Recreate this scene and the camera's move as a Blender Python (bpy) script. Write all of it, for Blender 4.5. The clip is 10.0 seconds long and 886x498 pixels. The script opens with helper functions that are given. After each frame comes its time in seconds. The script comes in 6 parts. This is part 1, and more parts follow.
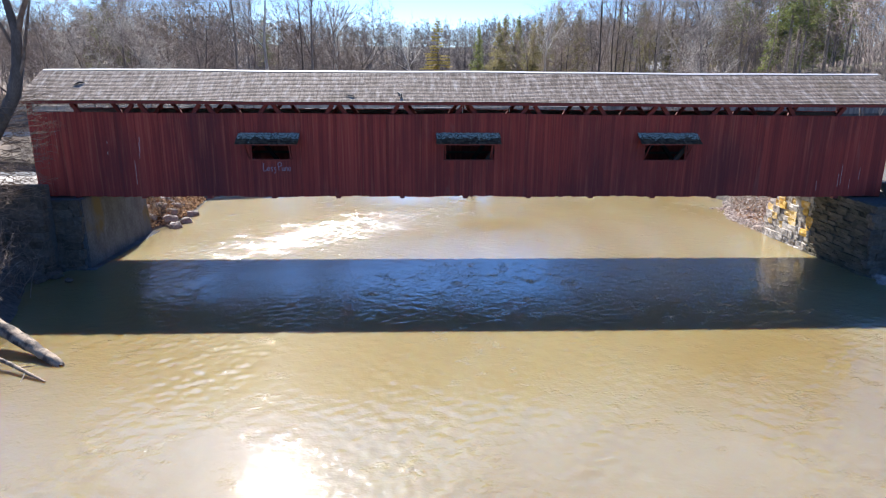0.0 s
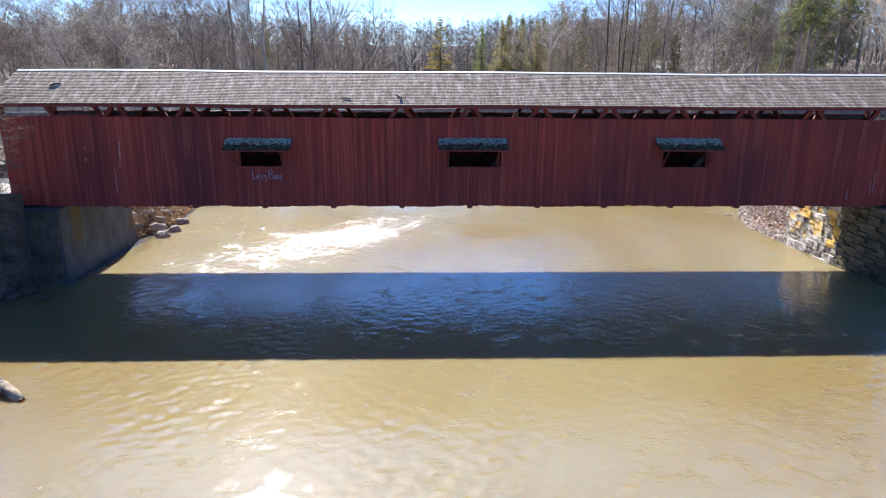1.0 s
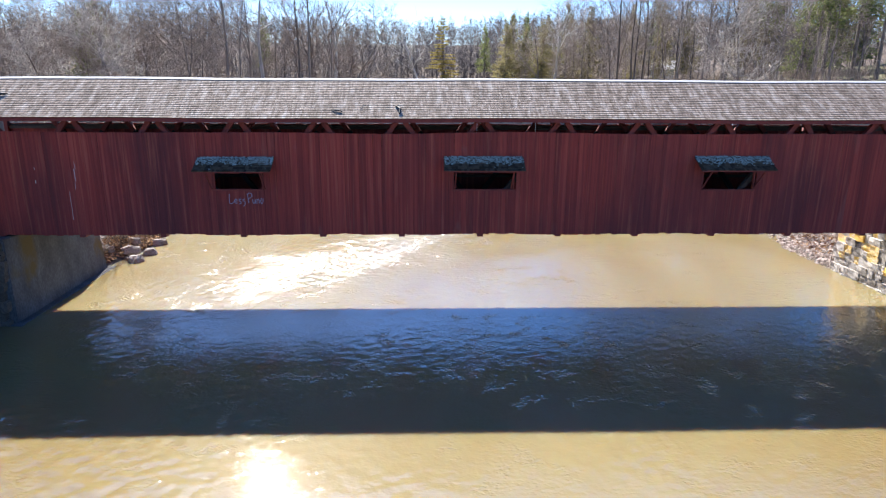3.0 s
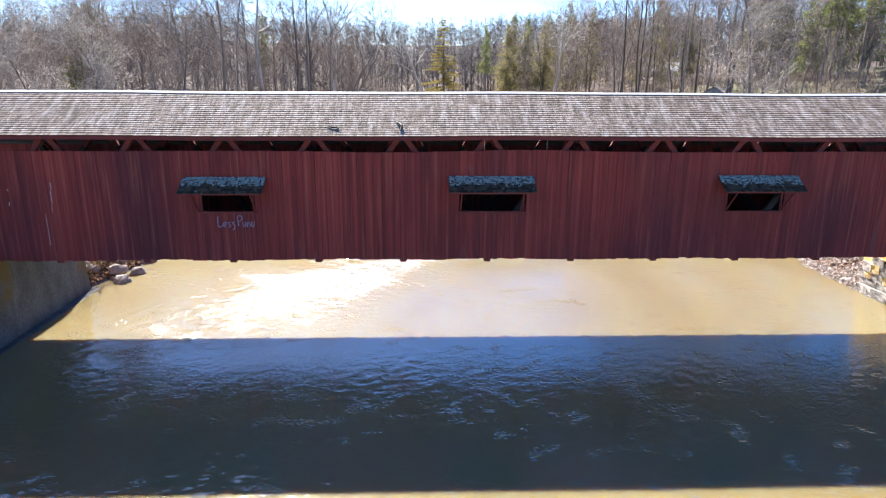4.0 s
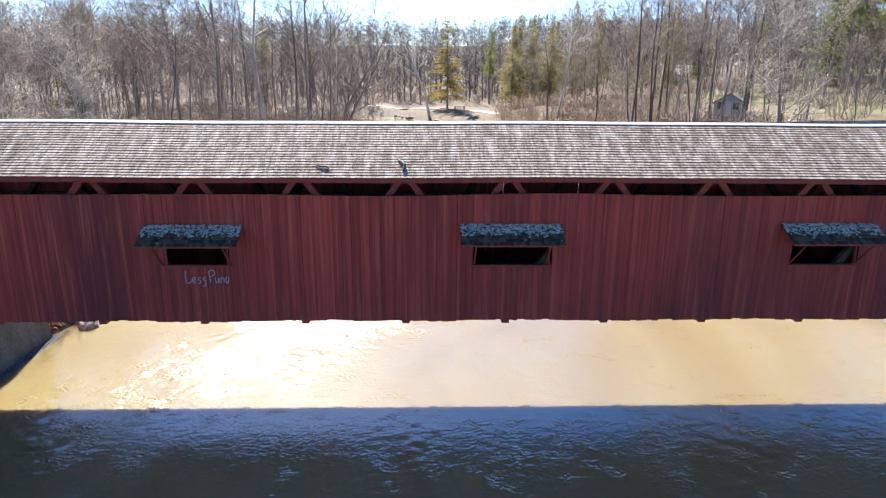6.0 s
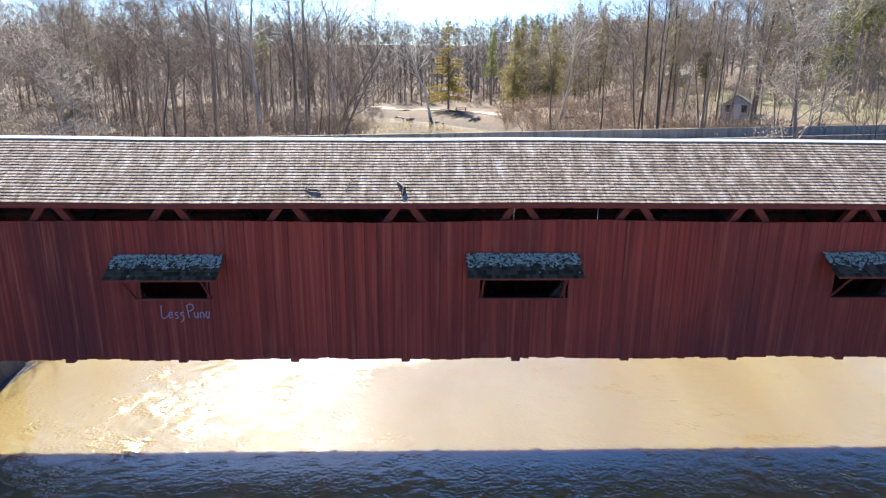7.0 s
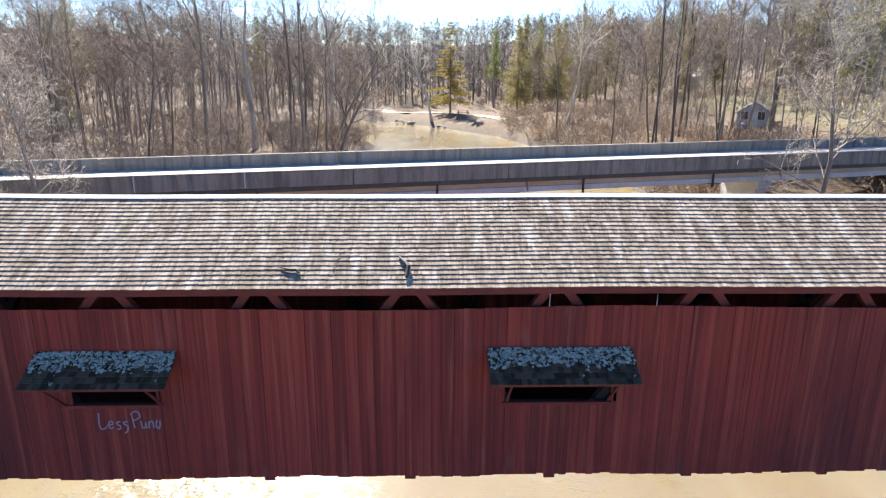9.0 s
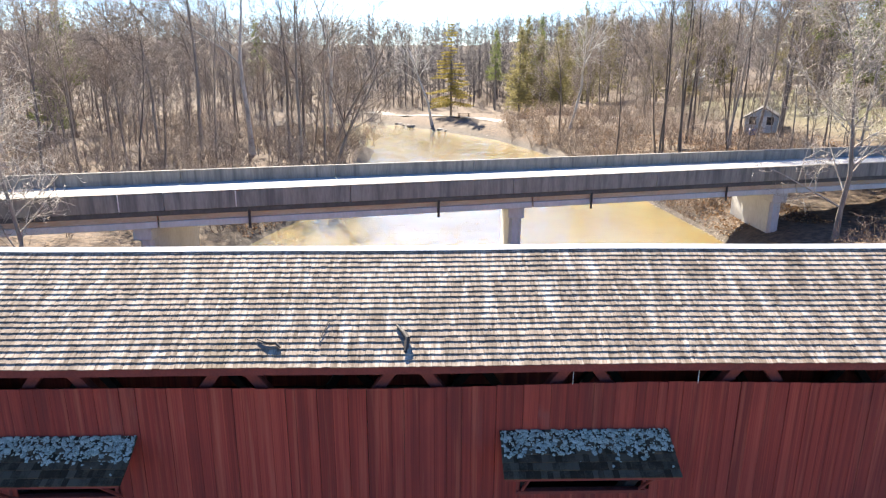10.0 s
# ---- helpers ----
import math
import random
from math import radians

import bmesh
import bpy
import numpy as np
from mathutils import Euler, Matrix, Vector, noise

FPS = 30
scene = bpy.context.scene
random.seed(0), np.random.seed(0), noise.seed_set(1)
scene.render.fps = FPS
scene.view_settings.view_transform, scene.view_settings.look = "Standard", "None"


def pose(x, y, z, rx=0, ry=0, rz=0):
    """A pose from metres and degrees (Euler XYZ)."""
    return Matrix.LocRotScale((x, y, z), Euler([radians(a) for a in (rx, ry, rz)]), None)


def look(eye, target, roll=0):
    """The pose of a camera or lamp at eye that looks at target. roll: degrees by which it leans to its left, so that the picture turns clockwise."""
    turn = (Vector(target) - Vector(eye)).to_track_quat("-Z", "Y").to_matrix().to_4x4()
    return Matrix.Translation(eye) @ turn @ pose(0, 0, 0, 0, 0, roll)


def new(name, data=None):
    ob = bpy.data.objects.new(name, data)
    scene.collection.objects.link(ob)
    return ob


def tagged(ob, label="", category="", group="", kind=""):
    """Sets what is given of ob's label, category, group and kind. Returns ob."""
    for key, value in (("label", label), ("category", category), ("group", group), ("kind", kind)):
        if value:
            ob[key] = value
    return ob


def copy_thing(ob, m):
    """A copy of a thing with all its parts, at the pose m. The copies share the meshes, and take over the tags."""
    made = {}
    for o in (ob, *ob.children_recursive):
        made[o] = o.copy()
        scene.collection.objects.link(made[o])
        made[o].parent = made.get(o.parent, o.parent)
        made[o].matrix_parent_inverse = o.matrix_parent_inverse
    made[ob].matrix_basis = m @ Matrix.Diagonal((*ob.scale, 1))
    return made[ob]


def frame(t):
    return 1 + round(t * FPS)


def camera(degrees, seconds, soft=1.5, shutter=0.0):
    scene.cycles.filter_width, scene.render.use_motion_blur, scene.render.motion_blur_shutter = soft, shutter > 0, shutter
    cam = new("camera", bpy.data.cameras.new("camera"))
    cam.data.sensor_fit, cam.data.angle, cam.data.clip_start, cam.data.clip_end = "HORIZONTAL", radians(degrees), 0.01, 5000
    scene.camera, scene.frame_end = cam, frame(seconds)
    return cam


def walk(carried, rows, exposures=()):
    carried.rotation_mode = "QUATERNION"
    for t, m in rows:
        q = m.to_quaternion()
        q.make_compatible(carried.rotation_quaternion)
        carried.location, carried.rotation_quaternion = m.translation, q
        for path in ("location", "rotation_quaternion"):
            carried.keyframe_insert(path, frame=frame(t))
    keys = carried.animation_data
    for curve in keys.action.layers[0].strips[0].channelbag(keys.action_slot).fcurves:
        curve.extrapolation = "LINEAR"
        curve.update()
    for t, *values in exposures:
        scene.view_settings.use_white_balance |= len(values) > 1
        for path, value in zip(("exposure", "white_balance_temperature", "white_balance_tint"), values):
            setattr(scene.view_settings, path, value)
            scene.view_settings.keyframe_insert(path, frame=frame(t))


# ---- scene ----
cam = camera(68.6, 10.0, soft=1.25)
PATH = [
    (0, (-1.339, -33.968, 9.947), (-1.264, -32.039, 9.426), 0.4),
    (0.5, (-1.298, -32.677, 9.988), (-1.226, -30.748, 9.466), 0.4),
    (1, (-1.27, -31.506, 10.029), (-1.202, -29.577, 9.505), 0.4),
    (1.5, (-1.26, -30.285, 10.029), (-1.193, -28.356, 9.506), 0.5),
    (2, (-1.248, -29.197, 10.062), (-1.184, -27.268, 9.537), 0.4),
    (2.5, (-1.265, -28.076, 10.193), (-1.203, -26.148, 9.666), 0.35),
    (4, (-1.405, -24.882, 10.899), (-1.344, -22.954, 10.371), 0.3),
    (4.5, (-1.485, -23.769, 11.163), (-1.425, -21.842, 10.632), 0.3),
    (5, (-1.508, -22.691, 11.406), (-1.449, -20.763, 10.876), 0.4),
    (5.5, (-1.526, -21.575, 11.599), (-1.47, -19.647, 11.069), 0.4),
    (7, (-1.578, -18.158, 12.148), (-1.526, -16.231, 11.615), 0.4),
    (7.5, (-1.626, -16.999, 12.295), (-1.575, -15.073, 11.761), 0.4),
    (8, (-1.672, -15.914, 12.445), (-1.621, -13.988, 11.908), 0.3),
    (8.5, (-1.698, -14.755, 12.73), (-1.65, -12.829, 12.194), 0.0),
    (9, (-1.795, -13.589, 13.121), (-1.745, -11.663, 12.583), 0.3),
    (9.5, (-1.799, -12.449, 13.488), (-1.751, -10.524, 12.949), 0.1),
    (10, (-1.828, -11.217, 13.815), (-1.779, -9.292, 13.275), 0.2),
]
walk(cam, [(t, look(eye, target, roll)) for t, eye, target, roll in PATH],
     [(0, 1.53, 6350, 12), (2.5, 1.63, 6450, 12), (4.0, 1.88, 6600, 12), (5.5, 1.96, 6800, 11), (7.5, 1.78, 7050, 10), (8.5, 1.76, 7150, 10), (9.0, 1.90, 7200, 10), (9.5, 2.12, 7300, 10), (10.0, 2.12, 7400, 10)])

# ---- world and sun ----
SUN_EL, SUN_AZ = radians(41.5), radians(13.5)   # azimuth turned from +y towards -x
world = bpy.data.worlds.new("sky")
scene.world = world
world.use_nodes = True
wt = world.node_tree
sky = wt.nodes.new("ShaderNodeTexSky")
sky.sky_type, sky.sun_disc = "NISHITA", False
sky.sun_elevation, sky.sun_rotation = SUN_EL, -SUN_AZ
sky.air_density, sky.dust_density, sky.ozone_density = 0.80, 0.18, 6.0
wt.nodes["Background"].inputs["Strength"].default_value = 0.084
deep = wt.nodes.new("ShaderNodeHueSaturation")   # a clear, deep blue winter sky
deep.inputs["Hue"].default_value, deep.inputs["Saturation"].default_value = 0.508, 1.20
wt.links.new(sky.outputs["Color"], deep.inputs["Color"])
wt.links.new(deep.outputs["Color"], wt.nodes["Background"].inputs["Color"])
sun = new("sun", bpy.data.lights.new("sun", "SUN"))
sun.data.energy, sun.data.angle, sun.data.color = 5.0, radians(0.55), (1.0, 0.97, 0.92)
sunward = Vector((-math.sin(SUN_AZ) * math.cos(SUN_EL), math.cos(SUN_AZ) * math.cos(SUN_EL), math.sin(SUN_EL)))
sun.matrix_world = look(sunward * 100, (0, 0, 0))


# ---- materials ----
def material(name, colours, scale=6.0, stretch=(1, 1, 1), rough=0.85, bump=0.3, fine=8.0, island=0.0, objrand=0.0,
             metal=0.0, spec=0.5, stain=None, stain_scale=0.4, stain_at=(0.5, 0.65), bump_dist=0.02, stain_stretch=None, stains=()):
    """Two scales of noise through a ramp of colours; stain mixes a second colour in patches."""
    m = bpy.data.materials.new(name)
    m.use_nodes = True
    nt = m.node_tree
    N, L = nt.nodes, nt.links
    bsdf = N["Principled BSDF"]
    tc = N.new("ShaderNodeTexCoord")
    src = tc.outputs["Object"]
    info = N.new("ShaderNodeObjectInfo")
    shift = N.new("ShaderNodeVectorMath")
    shift.operation = "MULTIPLY_ADD"
    L.new(info.outputs["Random"], shift.inputs[0])
    shift.inputs[1].default_value = (37.0, 53.0, 71.0)
    L.new(src, shift.inputs[2])
    mp = N.new("ShaderNodeMapping")
    mp.inputs["Scale"].default_value = stretch
    L.new(shift.outputs[0], mp.inputs["Vector"])
    n1 = N.new("ShaderNodeTexNoise")
    n1.inputs["Scale"].default_value, n1.inputs["Detail"].default_value = scale, 5.0
    n2 = N.new("ShaderNodeTexNoise")
    n2.inputs["Scale"].default_value, n2.inputs["Detail"].default_value = scale * fine, 4.0
    for n in (n1, n2):
        L.new(mp.outputs[0], n.inputs["Vector"])
    mix = N.new("ShaderNodeMath")
    mix.operation = "MULTIPLY_ADD"
    L.new(n2.outputs["Fac"], mix.inputs[0])
    mix.inputs[1].default_value = 0.45
    half = N.new("ShaderNodeMath")
    half.operation = "MULTIPLY"
    L.new(n1.outputs["Fac"], half.inputs[0])
    half.inputs[1].default_value = 0.55
    L.new(half.outputs[0], mix.inputs[2])
    fac = mix.outputs[0]
    for amount, kind in ((island, "island"), (objrand, "object")):
        if amount:
            if kind == "island":
                rnd = N.new("ShaderNodeNewGeometry").outputs["Random Per Island"]
            else:
                rnd = info.outputs["Random"]
            a = N.new("ShaderNodeMath")
            a.operation = "MULTIPLY_ADD"
            L.new(rnd, a.inputs[0])
            a.inputs[1].default_value = amount
            sub = N.new("ShaderNodeMath")
            sub.operation = "SUBTRACT"
            L.new(fac, sub.inputs[0])
            sub.inputs[1].default_value = amount / 2
            L.new(sub.outputs[0], a.inputs[2])
            fac = a.outputs[0]
    ramp = N.new("ShaderNodeValToRGB")
    cr = ramp.color_ramp
    lo, hi = 0.32, 0.68
    for i, c in enumerate(colours):
        at = lo + (hi - lo) * i / max(1, len(colours) - 1)
        e = cr.elements[i] if i < 2 else cr.elements.new(at)
        e.position, e.color = at, (*c, 1)
    L.new(fac, ramp.inputs["Fac"])
    col = ramp.outputs["Color"]
    if stain:
        ns = N.new("ShaderNodeTexNoise")
        ns.inputs["Scale"].default_value, ns.inputs["Detail"].default_value = stain_scale, 6.0
        ms = N.new("ShaderNodeMapping")
        ms.inputs["Scale"].default_value = stain_stretch or (1, 1, 1)
        L.new(shift.outputs[0] if objrand else src, ms.inputs["Vector"])
        L.new(ms.outputs[0], ns.inputs["Vector"])
        mr = N.new("ShaderNodeMapRange")
        mr.inputs["From Min"].default_value, mr.inputs["From Max"].default_value = stain_at
        L.new(ns.outputs["Fac"], mr.inputs["Value"])
        mc = N.new("ShaderNodeMix")
        mc.data_type = "RGBA"
        L.new(mr.outputs[0], mc.inputs["Factor"])
        L.new(col, mc.inputs["A"])
        mc.inputs["B"].default_value = (*stain, 1)
        col = mc.outputs["Result"]
    for colour, size, stretched, (at0, at1), most in stains:   # broad weathering that runs on from piece to piece
        ns = N.new("ShaderNodeTexNoise")
        ns.inputs["Scale"].default_value, ns.inputs["Detail"].default_value = size, 7.0
        ns.inputs["Roughness"].default_value = 0.62
        ms = N.new("ShaderNodeMapping")
        ms.inputs["Scale"].default_value = stretched
        L.new(N.new("ShaderNodeNewGeometry").outputs["Position"], ms.inputs["Vector"])
        L.new(ms.outputs[0], ns.inputs["Vector"])
        mr = N.new("ShaderNodeMapRange")
        mr.inputs["From Min"].default_value, mr.inputs["From Max"].default_value, mr.inputs["To Max"].default_value = at0, at1, most
        L.new(ns.outputs["Fac"], mr.inputs["Value"])
        mc = N.new("ShaderNodeMix")
        mc.data_type = "RGBA"
        L.new(mr.outputs[0], mc.inputs["Factor"])
        L.new(col, mc.inputs["A"])
        mc.inputs["B"].default_value = (*colour, 1)
        col = mc.outputs["Result"]
    L.new(col, bsdf.inputs["Base Color"])
    bsdf.inputs["Roughness"].default_value = rough
    bsdf.inputs["Metallic"].default_value = metal
    bsdf.inputs["Specular IOR Level"].default_value = spec
    if bump:
        bp = N.new("ShaderNodeBump")
        bp.inputs["Strength"].default_value, bp.inputs["Distance"].default_value = bump, bump_dist
        L.new(mix.outputs[0], bp.inputs["Height"])
        L.new(bp.outputs[0], bsdf.inputs["Normal"])
    return m


RED = material("red_board_paint", [(0.135, 0.0125, 0.0085), (0.25, 0.0255, 0.0165), (0.365, 0.054, 0.034)], 1.3, (7, 7, 0.16), 0.75, 0.4, 6,
               objrand=0.16, stain=(0.26, 0.115, 0.095), stain_scale=1.1, stain_at=(0.62, 0.88),
               stains=[((0.085, 0.012, 0.014), 0.22, (1, 1, 0.5), (0.44, 0.66), 0.75), ((0.40, 0.105, 0.062), 1.0, (6, 6, 0.20), (0.53, 0.74), 0.7)])
RED_BEAM = material("red_beam_paint", [(0.13, 0.022, 0.017), (0.23, 0.040, 0.030)], 3.0, (1, 1, 1), 0.8, 0.4, objrand=0.15)
DARK_WOOD = material("old_inside_timber", [(0.058, 0.040, 0.032), (0.11, 0.082, 0.064)], 3.0, (1, 1, 1), 0.9, 0.4)
LOWER_BRACE = material("near_black_brace", [(0.022, 0.016, 0.014), (0.042, 0.031, 0.027)], 3.0, (1, 1, 1), 0.9, 0.4)
SHINGLE_TONES = [(0.115, 0.083, 0.061), (0.255, 0.197, 0.153), (0.46, 0.38, 0.31)]
ROOF_STAINS = [((0.115, 0.085, 0.062), 1.0, (2.6, 0.70, 0.70), (0.48, 0.70), 0.70), ((0.60, 0.53, 0.46), 1.0, (4.0, 0.90, 0.90), (0.52, 0.70), 0.62),
               ((0.17, 0.130, 0.070), 0.16, (1, 1, 1), (0.55, 0.70), 0.6)]
SHINGLE = material("weathered_shingle", SHINGLE_TONES, 1.6, (9, 0.9, 0.9), 0.85, 0.5, 7, spec=0.2, island=0.16, stains=ROOF_STAINS)
SHINGLE_PIECE = material("weathered_shingle_piece", SHINGLE_TONES, 1.6, (9, 0.9, 0.9), 0.85, 0.5, 7, spec=0.2, objrand=0.16, stains=ROOF_STAINS)
RIDGE = material("ridge_board", [(0.480, 0.464, 0.448), (0.624, 0.608, 0.592)], 4.0, (0.5, 2, 2), 0.7, 0.3)
HOOD = material("hood_shingle", [(0.045, 0.029, 0.017), (0.080, 0.055, 0.034), (0.115, 0.083, 0.054)], 5.0, (1, 1, 1), 0.95, 0.5, island=0.45, spec=0.15)
LICHEN = material("lichen", [(0.17, 0.205, 0.175), (0.30, 0.345, 0.295), (0.46, 0.49, 0.42)], 9.0, (1, 1, 1), 0.95, 0.6, island=0.25)
CONCRETE = material("abutment_concrete", [(0.046, 0.046, 0.045), (0.084, 0.084, 0.084), (0.145, 0.147, 0.150)], 1.2, (1, 1, 0.5), 0.9, 0.5, 12,
                    stain=(0.125, 0.088, 0.030), stain_scale=0.42, stain_at=(0.57, 0.66))
STONE = material("abutment_stone", [(0.16, 0.135, 0.108), (0.38, 0.34, 0.295), (0.58, 0.53, 0.47)], 3.0, (1, 1, 1), 0.9, 0.8, 8,
                 objrand=0.25, stain=(0.07, 0.055, 0.042), stain_scale=0.9, stain_at=(0.56, 0.72), bump_dist=0.04)
STONE_OCHRE = material("ochre_stained_stone", [(0.50, 0.28, 0.05), (0.68, 0.42, 0.08), (0.66, 0.56, 0.40)], 2.2, (1, 1, 1), 0.9, 0.8, 8,
                       objrand=0.2, bump_dist=0.04)
# deep tone for the sunless wall faces, part of their shade kept in it
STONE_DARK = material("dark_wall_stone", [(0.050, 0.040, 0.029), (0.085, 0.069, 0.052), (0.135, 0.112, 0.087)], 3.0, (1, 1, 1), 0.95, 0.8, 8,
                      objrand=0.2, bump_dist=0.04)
# mossy stone, darkened so that its colour carries the bridge's shade
STONE_MOSSY_SHADE = material("mossy_shade_flagstone", [(0.050, 0.042, 0.024), (0.085, 0.072, 0.045), (0.14, 0.115, 0.08)], 3.0, (1, 1, 1), 0.95, 0.8, 8,
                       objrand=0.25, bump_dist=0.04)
MORTAR = material("joint_mortar", [(0.062, 0.059, 0.053), (0.105, 0.099, 0.087)], 6.0, (1, 1, 1), 0.95, 0.5)
ROADCON = material("road_bridge_concrete", [(0.160, 0.147, 0.127), (0.232, 0.214, 0.186), (0.290, 0.270, 0.240)], 0.9, (1.2, 1.2, 0.25), 0.9, 0.3, 9,
                   stain=(0.115, 0.110, 0.102), stain_scale=1.6, stain_at=(0.48, 0.70), stain_stretch=(1.6, 1.6, 0.12))
# dark concrete tone stands in for the shadow below the parapets
DARKCON = material("shade_toned_deck_edge", [(0.06, 0.057, 0.052), (0.11, 0.105, 0.097)], 1.2, (1, 1, 0.4), 0.9, 0.3)
TANCON = material("tan_girder", [(0.40, 0.29, 0.19), (0.52, 0.43, 0.33)], 0.8, (0.6, 1, 2), 0.9, 0.2)
PIERCON = material("pier_concrete", [(0.42, 0.405, 0.385), (0.56, 0.55, 0.53)], 0.9, (1, 1, 0.4), 0.9, 0.3)
DECK = material("road_deck", [(0.38, 0.36, 0.33), (0.48, 0.46, 0.425)], 1.5, (1, 1, 1), 0.85, 0.2)
RUST = material("rusty_steel", [(0.124, 0.068, 0.037), (0.205, 0.136, 0.087)], 2.0, (1, 1, 1), 0.8, 0.3)
PIPE_DARK = material("drain_pipe", [(0.024, 0.020, 0.018), (0.048, 0.040, 0.036)], 4.0, (1, 1, 1), 0.7, 0.2)
PIPE_PALE = material("pale_post", [(0.520, 0.512, 0.496), (0.624, 0.616, 0.600)], 4.0, (1, 1, 1), 0.6, 0.2)
BARK = material("grey_brown_bark", [(0.085, 0.067, 0.054), (0.165, 0.134, 0.11), (0.27, 0.23, 0.19)], 2.0, (2, 2, 0.5), 0.95, 0.6, objrand=0.3)
TWIG = material("bare_twig", [(0.125, 0.095, 0.077), (0.24, 0.190, 0.156), (0.35, 0.29, 0.24)], 0.25, (1, 1, 1), 0.95, 0.0, objrand=0.35, island=0.12)
# cooler than TWIG: the haze over the far woods is put into this colour
FAR_TWIG = material("distant_twigs", [(0.070, 0.060, 0.055), (0.125, 0.108, 0.100), (0.18, 0.158, 0.147)], 0.05, (1, 1, 1), 0.95, 0.0, island=0.2)
DARK_BARK = material("dark_wet_bark", [(0.048, 0.040, 0.034), (0.092, 0.077, 0.066), (0.145, 0.124, 0.106)], 2.0, (2, 2, 0.5), 0.95, 0.6)
PALE_BARK = material("pale_bark", [(0.24, 0.22, 0.195), (0.45, 0.43, 0.395), (0.62, 0.60, 0.56)], 0.9, (1, 1, 0.6), 0.9, 0.3)
NEEDLE = material("pine_needles", [(0.11, 0.135, 0.045), (0.21, 0.24, 0.075), (0.31, 0.33, 0.115)], 0.6, (1, 1, 1), 0.8, 0.0, objrand=0.1, island=0.3)
NEEDLE_OLIVE = material("olive_needles", [(0.14, 0.125, 0.05), (0.235, 0.205, 0.085), (0.33, 0.285, 0.13)], 0.6, (1, 1, 1), 0.8, 0.0, objrand=0.2, island=0.3)
NEEDLE_GOLD = material("golden_needles", [(0.20, 0.165, 0.045), (0.33, 0.265, 0.07), (0.43, 0.34, 0.11)], 0.6, (1, 1, 1), 0.8, 0.0, island=0.3)
BRUSH = material("dry_brush", [(0.13, 0.090, 0.065), (0.22, 0.165, 0.125), (0.31, 0.24, 0.185)], 0.5, (1, 1, 1), 0.95, 0.0, objrand=0.4, island=0.15)
LEAF = material("dead_leaves", [(0.16, 0.085, 0.042), (0.30, 0.175, 0.095), (0.42, 0.28, 0.17)], 3.0, (1, 1, 1), 0.9, 0.0, island=0.5)
LOGWOOD = material("bleached_log", [(0.161, 0.112, 0.071), (0.260, 0.198, 0.136), (0.322, 0.260, 0.192)], 1.6, (1, 1, 1), 0.85, 0.6, stain=(0.043, 0.031, 0.025), stain_scale=1.7, stain_at=(0.50, 0.60))
ROCK = material("bank_rock", [(0.12, 0.095, 0.078), (0.25, 0.21, 0.18), (0.42, 0.375, 0.335)], 2.5, (1, 1, 1), 0.9, 0.7, objrand=0.25)
PALE_ROCK = material("pale_spit_rock", [(0.22, 0.16, 0.125), (0.38, 0.31, 0.26), (0.55, 0.48, 0.42)], 2.5, (1, 1, 1), 0.9, 0.7, objrand=0.3)
GRAFFITI = material("grey_lilac_spray", [(0.20, 0.19, 0.27), (0.32, 0.31, 0.40)], 8.0, (1, 1, 1), 0.8, 0.0)
WHITEDRIP = material("white_drip", [(0.440, 0.416, 0.400), (0.576, 0.560, 0.544)], 6.0, (1, 1, 1), 0.8, 0.0)
PALE_GRAVEL = material("pale_washed_gravel", [(0.17, 0.125, 0.095), (0.31, 0.25, 0.205), (0.48, 0.41, 0.35)], 2.0, (1, 1, 1), 0.95, 0.0, island=0.4)
SIDING = material("grey_blue_siding", [(0.30, 0.36, 0.40), (0.40, 0.46, 0.50)], 2.0, (0.3, 0.3, 8), 0.7, 0.3)
ROOFING = material("grey_roofing", [(0.081, 0.074, 0.071), (0.136, 0.130, 0.124)], 3.0, (1, 1, 1), 0.9, 0.3)
TRIMWHITE = material("white_trim", [(0.544, 0.544, 0.528), (0.624, 0.624, 0.608)], 3.0, (1, 1, 1), 0.6, 0.1)
GLASSDARK = material("window_glass", [(0.016, 0.018, 0.021), (0.024, 0.026, 0.032)], 1.0, (1, 1, 1), 0.08, 0.0)
BLUEBIN = material("blue_plastic", [(0.019, 0.062, 0.260), (0.031, 0.093, 0.341)], 2.0, (1, 1, 1), 0.4, 0.0)
GRAVEL = material("pale_gravel", [(0.288, 0.256, 0.216), (0.416, 0.376, 0.328)], 3.0, (1, 1, 1), 0.95, 0.4)


def let_light_through(m, share):
    """Thin leaves and needles glow a little when the sun stands behind them."""
    N, L = m.node_tree.nodes, m.node_tree.links
    bsdf, out = N["Principled BSDF"], N["Material Output"]
    thin, mix = N.new("ShaderNodeBsdfTranslucent"), N.new("ShaderNodeMixShader")
    L.new(bsdf.inputs["Base Color"].links[0].from_socket, thin.inputs["Color"])
    mix.inputs["Fac"].default_value = share
    L.new(bsdf.outputs[0], mix.inputs[1])
    L.new(thin.outputs[0], mix.inputs[2])
    L.new(mix.outputs[0], out.inputs["Surface"])


for leafy in (NEEDLE, NEEDLE_OLIVE, NEEDLE_GOLD, LEAF):
    let_light_through(leafy, 0.45)


